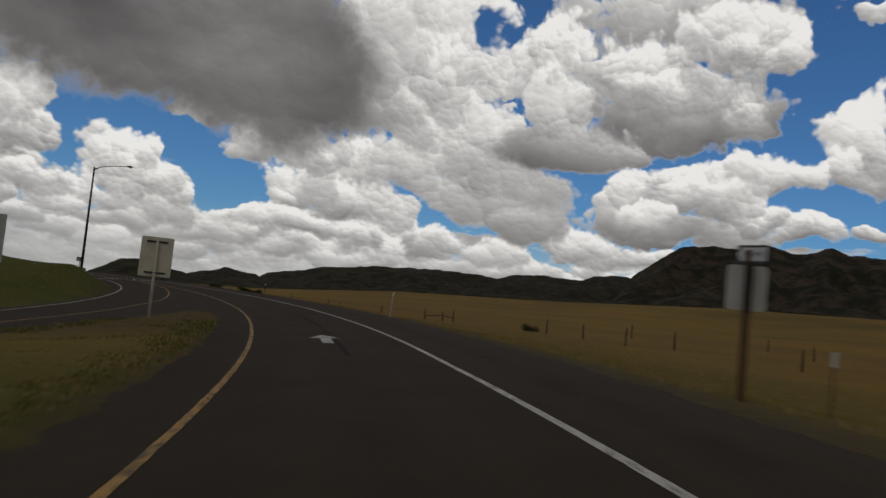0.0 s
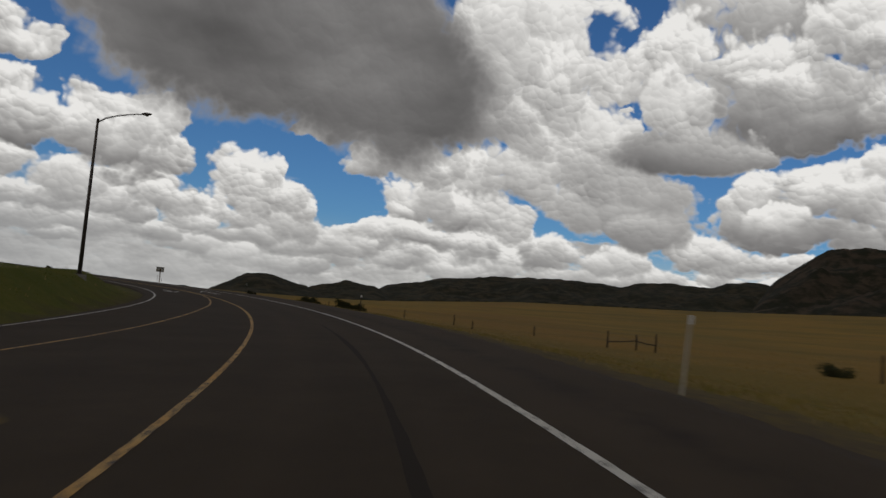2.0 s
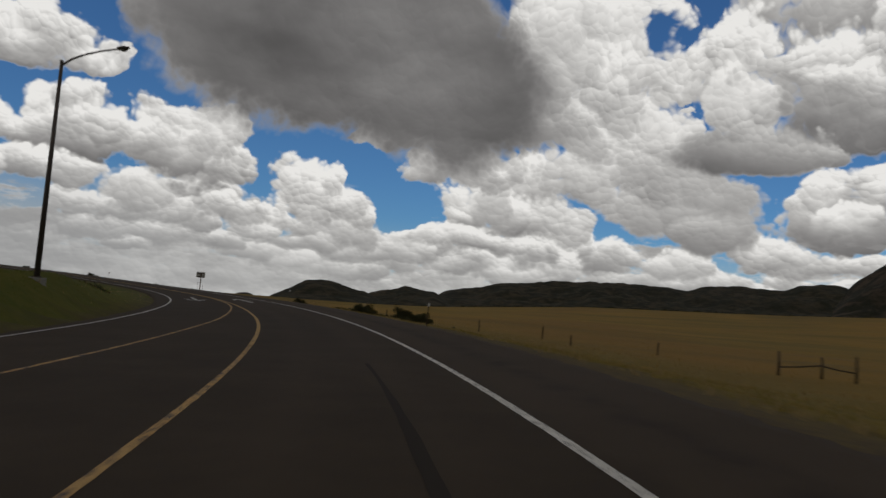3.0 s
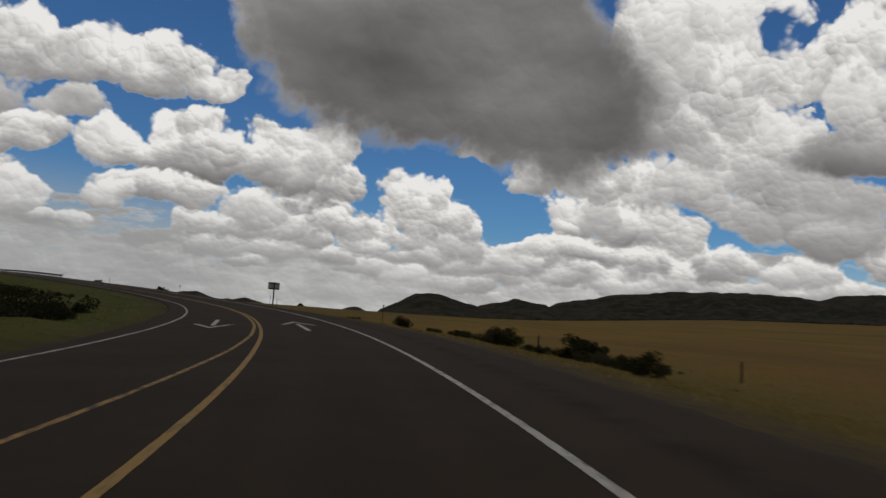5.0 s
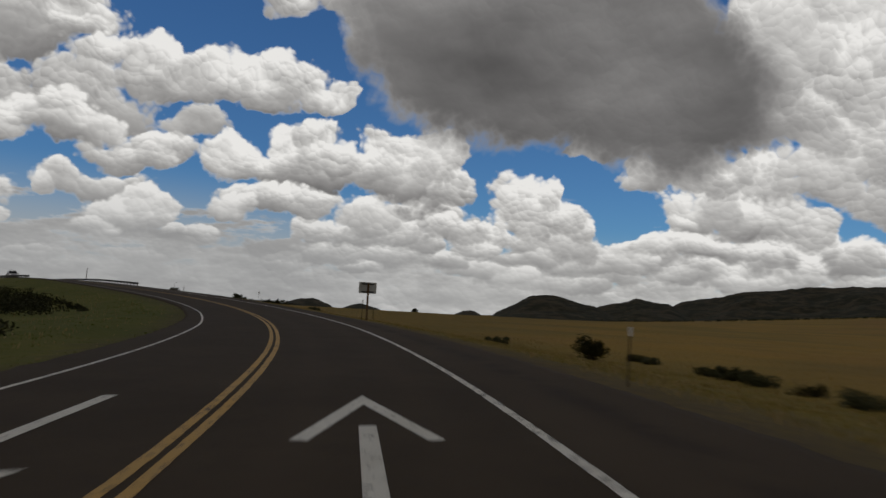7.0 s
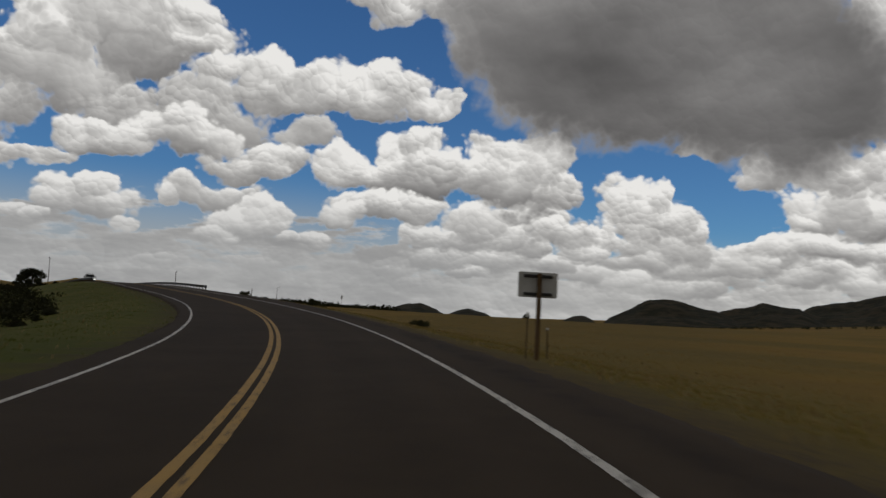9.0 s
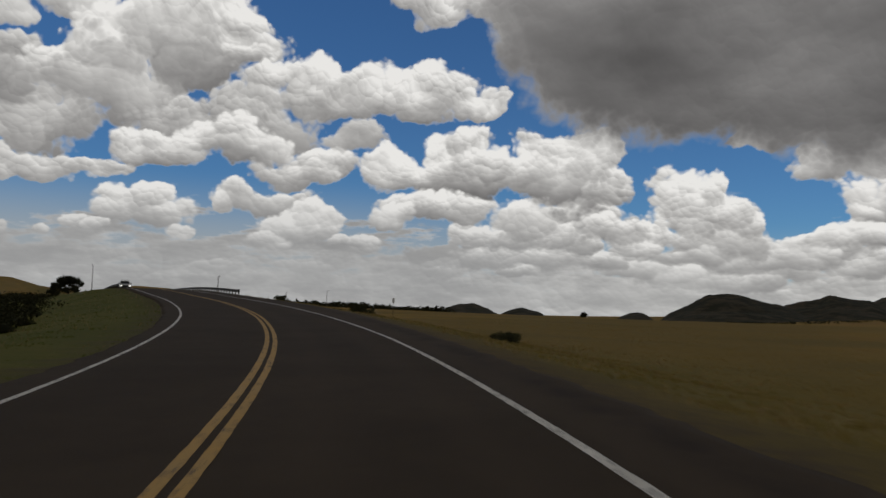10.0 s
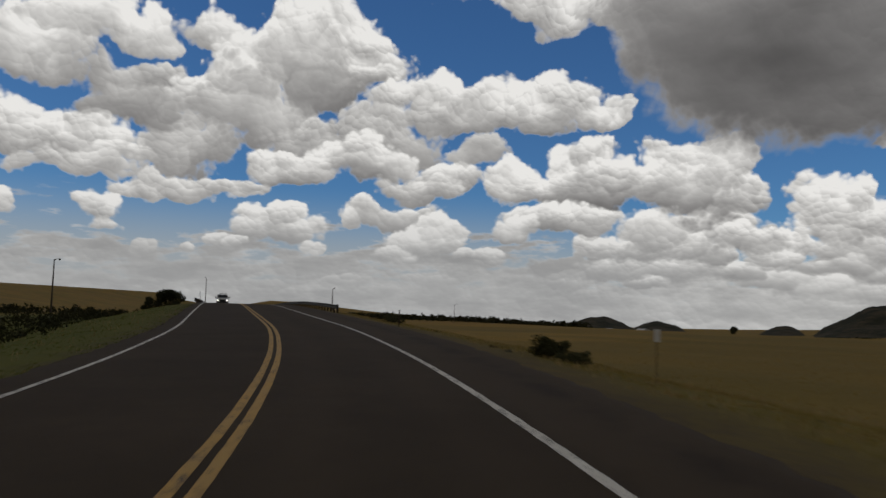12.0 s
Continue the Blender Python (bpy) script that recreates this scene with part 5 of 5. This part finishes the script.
# ---- street lamps ----
def street_lamp(m, h, reach, label):
    """A tall tapered mast with a long curved arm and a flat lamp head."""
    ob = thing("street_lamp", m, label, "street lamp", "tall street lamps")
    part("base", block(bmesh.new(), -0.28, 0.28, -0.28, 0.28, -0.4, 0.12, 0.02), CONCRETE, ob, "square concrete foot")
    part("flange", tube(bmesh.new(), [(0, 0, 0.12), (0, 0, 0.17)], [0.22, 0.22], 14), BROWN_STEEL, ob)
    mast = tube(bmesh.new(), [(0, 0, 0.15), (0, 0, h * 0.5), (0, 0, h)], [0.125, 0.10, 0.072], 14)
    part("mast", mast, BROWN_STEEL, ob, smooth_faces=True)
    arm_pts = [(0, 0, h - 0.15), (reach * 0.16, 0, h + 0.08), (reach * 0.36, 0, h + 0.20), (reach * 0.6, 0, h + 0.26), (reach * 0.9, 0, h + 0.26)]
    part("arm", tube(bmesh.new(), arm_pts, [0.052, 0.046, 0.042, 0.036, 0.032], 10), BROWN_STEEL, ob, smooth_faces=True)
    part("cap", tube(bmesh.new(), [(0, 0, h - 0.02), (0, 0, h + 0.06), (0, 0, h + 0.1)], [0.08, 0.075, 0.03], 12), BROWN_STEEL, ob)
    head = tube(bmesh.new(), [(reach * 0.86, 0, h + 0.26), (reach * 0.9, 0, h + 0.27), (reach * 0.98, 0, h + 0.26), (reach * 1.04, 0, h + 0.24)], [0.05, 0.13, 0.15, 0.06], 12)
    for v in head.verts:
        v.co.z = h + 0.26 + (v.co.z - h - 0.26) * 0.6
    hd = part("lamp_head", head, BROWN_STEEL, ob, smooth_faces=True)
    part("lens", tube(bmesh.new(), [(reach * 0.96, 0, h + 0.18), (reach * 0.96, 0, h + 0.15), (reach * 0.96, 0, h + 0.125)], [0.12, 0.10, 0.04], 12), GLASS_LAMP, hd)
    return ob


first_lamp = at_place(-33.1, 70.8, -15)
street_lamp(first_lamp, 11.2 - first_lamp.translation.z, 4.0, "tall brown steel street lamp with a curved arm on grass")
for x, y, h, turn, reach in ((-223, 231, 7.4, 140, 2.4), (-292, 233, 8.6, -30, 3.0), (-194.4, 171.7, 7.2, 150, 2.2), (-314, 342, 7.0, -20, 2.8), (-405, 278, 9.0, -20, 2.8)):
    street_lamp(at_place(x, y, turn), h, reach, "far steel street lamp with a bent arm")


# ---- guard rail along the bridge approach ----
def guard_rail(s0, s1, d, label):
    ob = thing("guard_rail", Matrix.Identity(4), label, "guard rail")
    prof = [(0.0, 0.36), (0.045, 0.40), (0.045, 0.45), (0.0, 0.50), (0.0, 0.54), (0.045, 0.59), (0.045, 0.64), (0.0, 0.68)]
    ss = np.arange(s0, s1, 1.0)
    dd_ = d(ss)
    rows = [on_road(ss, dd_ + a, z - 0.22) for a, z in prof] + [on_road(ss, dd_ + a - 0.012, z - 0.22) for a, z in prof[::-1]]
    v = np.stack(rows, 1).reshape(-1, 3)
    m_, n_ = len(ss), len(rows)
    faces = [(a * n_ + b, a * n_ + (b + 1) % n_, (a + 1) * n_ + (b + 1) % n_, (a + 1) * n_ + b) for a in range(m_ - 1) for b in range(n_)]
    beam = sheet("beam", v, faces, RAIL_STEEL, False)
    beam.parent = ob
    post = None
    for s in np.arange(s0 + 0.5, s1, 2.0):
        m = pose(*on_road(s, float(d(np.array([s]))[0]) - 0.11, -0.22), 0, 0, float(heading(np.array(s))))
        if post is None:
            post = part("post", block(bmesh.new(), -0.075, 0.075, -0.075, 0.075, -0.6, 0.66, 0.008), GREY_WOOD, ob)
            post.matrix_basis = m
        else:
            q = post.copy()
            scene.collection.objects.link(q)
            q.matrix_basis = m
    end = part("end_cap", block(bmesh.new(), -0.09, 0.09, -0.25, 0.1, 0.33, 0.71, 0.03), DARK_STEEL, ob, "dark rail end")
    end.matrix_basis = pose(*on_road(s0, float(d(np.array([s0]))[0]), -0.22), 0, 0, float(heading(np.array(s0))))
    return ob


guard_rail(238, 347, lambda s: paved_right(s) - 1.3, "grey steel guard rail on wooden posts beside the road")
guard_rail(265, 347, lambda s: paved_left(s) + 0.35, "grey steel guard rail on wooden posts beside the road")


# ---- far farm buildings ----
ROOF = sheet_metal("pale_metal_roof", (0.55, 0.55, 0.54), (0.42, 0.41, 0.39), 0.5)
SIDING = sheet_metal("white_siding", (0.62, 0.61, 0.58), (0.45, 0.43, 0.40), 0.7)
DARK_PANE = sheet_metal("dark_window", (0.03, 0.033, 0.036), (0.05, 0.05, 0.05), 0.15)


def shed(m, w, l, h, label, bays):
    ob = thing("farm_building", m, label, "building", "far farm buildings")
    part("wall", block(bmesh.new(), -w / 2, w / 2, -l / 2, l / 2, -1.0, h), SIDING, ob)
    bm = bmesh.new()
    a = [bm.verts.new(p) for p in ((-w / 2 - 0.4, -l / 2 - 0.4, h - 0.1), (0, -l / 2 - 0.4, h + w * 0.2), (w / 2 + 0.4, -l / 2 - 0.4, h - 0.1))]
    b = [bm.verts.new(p) for p in ((-w / 2 - 0.4, l / 2 + 0.4, h - 0.1), (0, l / 2 + 0.4, h + w * 0.2), (w / 2 + 0.4, l / 2 + 0.4, h - 0.1))]
    for f in ((a[0], a[1], b[1], b[0]), (a[1], a[2], b[2], b[1]), a, b[::-1], (a[0], b[0], b[2], a[2])):
        bm.faces.new(f)
    part("roof", bm, ROOF, ob)
    for k in range(bays):
        y = -l / 2 + l * (k + 0.5) / bays
        for x in (-1, 1):
            part("window", block(bmesh.new(), x * w / 2 - 0.05, x * w / 2 + 0.05, y - 0.6, y + 0.6, h * 0.35, h * 0.75), DARK_PANE, ob)
    return ob


shed(at_place(-542.6, 726.2, 20), 9, 24, 4.0, "long white farm building far on the plain", 4)
shed(at_place(-513.9, 739.3, 70), 8, 12, 4.5, "white farm house far on the plain", 3)
shed(at_place(-665.5, 659.5, 45), 10, 30, 4.0, "low pale farm building among far trees", 5)


# ---- the oncoming car at the crest ----
PAINT = sheet_metal("white_car_paint", (0.62, 0.62, 0.62), (0.5, 0.5, 0.49), 0.3)
GLASS = sheet_metal("dark_car_glass", (0.015, 0.017, 0.02), (0.02, 0.02, 0.022), 0.08)
TYRE = sheet_metal("black_tyre", (0.015, 0.015, 0.015), (0.025, 0.024, 0.023), 0.8)
LAMP = bpy.data.materials.new("lit_headlamp")
LAMP.use_nodes = True
LAMP.node_tree.nodes["Principled BSDF"].inputs["Emission Color"].default_value = (1.0, 0.97, 0.9, 1)
LAMP.node_tree.nodes["Principled BSDF"].inputs["Emission Strength"].default_value = 1.3


def car(m):
    ob = thing("car", m, "white pickup with lit headlamps on the crest of the road", "car")
    bm = bmesh.new()
    side = [(-2.5, 0.35), (-2.5, 0.95), (-1.1, 1.12), (-0.45, 1.72), (0.9, 1.76), (1.25, 1.15), (2.6, 1.1), (2.65, 0.45), (1.9, 0.33), (-1.9, 0.33)]
    l_ = [bm.verts.new((-0.92 + (0.14 if z > 1.5 else 0), y, z)) for y, z in side]
    r_ = [bm.verts.new((0.92 - (0.14 if z > 1.5 else 0), y, z)) for y, z in side]
    bm.faces.new(l_)
    bm.faces.new(r_[::-1])
    for k in range(len(side)):
        bm.faces.new((l_[k], r_[k], r_[(k + 1) % len(side)], l_[(k + 1) % len(side)]))
    bmesh.ops.recalc_face_normals(bm, faces=bm.faces)
    bmesh.ops.bevel(bm, geom=list(bm.edges), offset=0.05, segments=2, affect="EDGES")
    part("body", bm, PAINT, ob)
    bm = bmesh.new()
    bm.faces.new([bm.verts.new(p) for p in ((-0.78, -1.06, 1.18), (0.78, -1.06, 1.18), (0.70, -0.50, 1.69), (-0.70, -0.50, 1.69))])
    part("windscreen", bm, GLASS, ob)
    part("grille", block(bmesh.new(), -0.5, 0.5, -2.53, -2.48, 0.55, 0.85, 0.01), SIGN_BLACK, ob, "black grille")
    part("bumper", block(bmesh.new(), -0.9, 0.9, -2.62, -2.45, 0.36, 0.56, 0.03), DARK_STEEL, ob, "dark bumper")
    for x in (-1, 1):
        part("headlamp", block(bmesh.new(), x * 0.72 - 0.16, x * 0.72 + 0.16, -2.545, -2.47, 0.68, 0.86, 0.02), LAMP, ob, "lit headlamp")
        part("mirror", block(bmesh.new(), x * 1.05 - 0.1, x * 1.05 + 0.1, -0.85, -0.75, 1.15, 1.35, 0.02), SIGN_BLACK, ob)
        for y in (-1.65, 1.6):
            w = part("wheel", tube(bmesh.new(), [(x * 0.93, y, 0.37), (x * 0.70, y, 0.37)], [0.37, 0.37], 20), TYRE, ob)
            part("rim", tube(bmesh.new(), [(x * 0.94, y, 0.37), (x * 0.90, y, 0.37)], [0.21, 0.2], 14), GALVANISED, w)
    part("roof_rack", tube(bmesh.new(), [(-0.6, -0.2, 1.86), (0.6, -0.2, 1.86)], [0.03, 0.03], 8), DARK_STEEL, ob)
    return ob


car(pose(*on_road(306.0, 3.2, 0.0), 0, 0, float(heading(np.array(306.0)))))
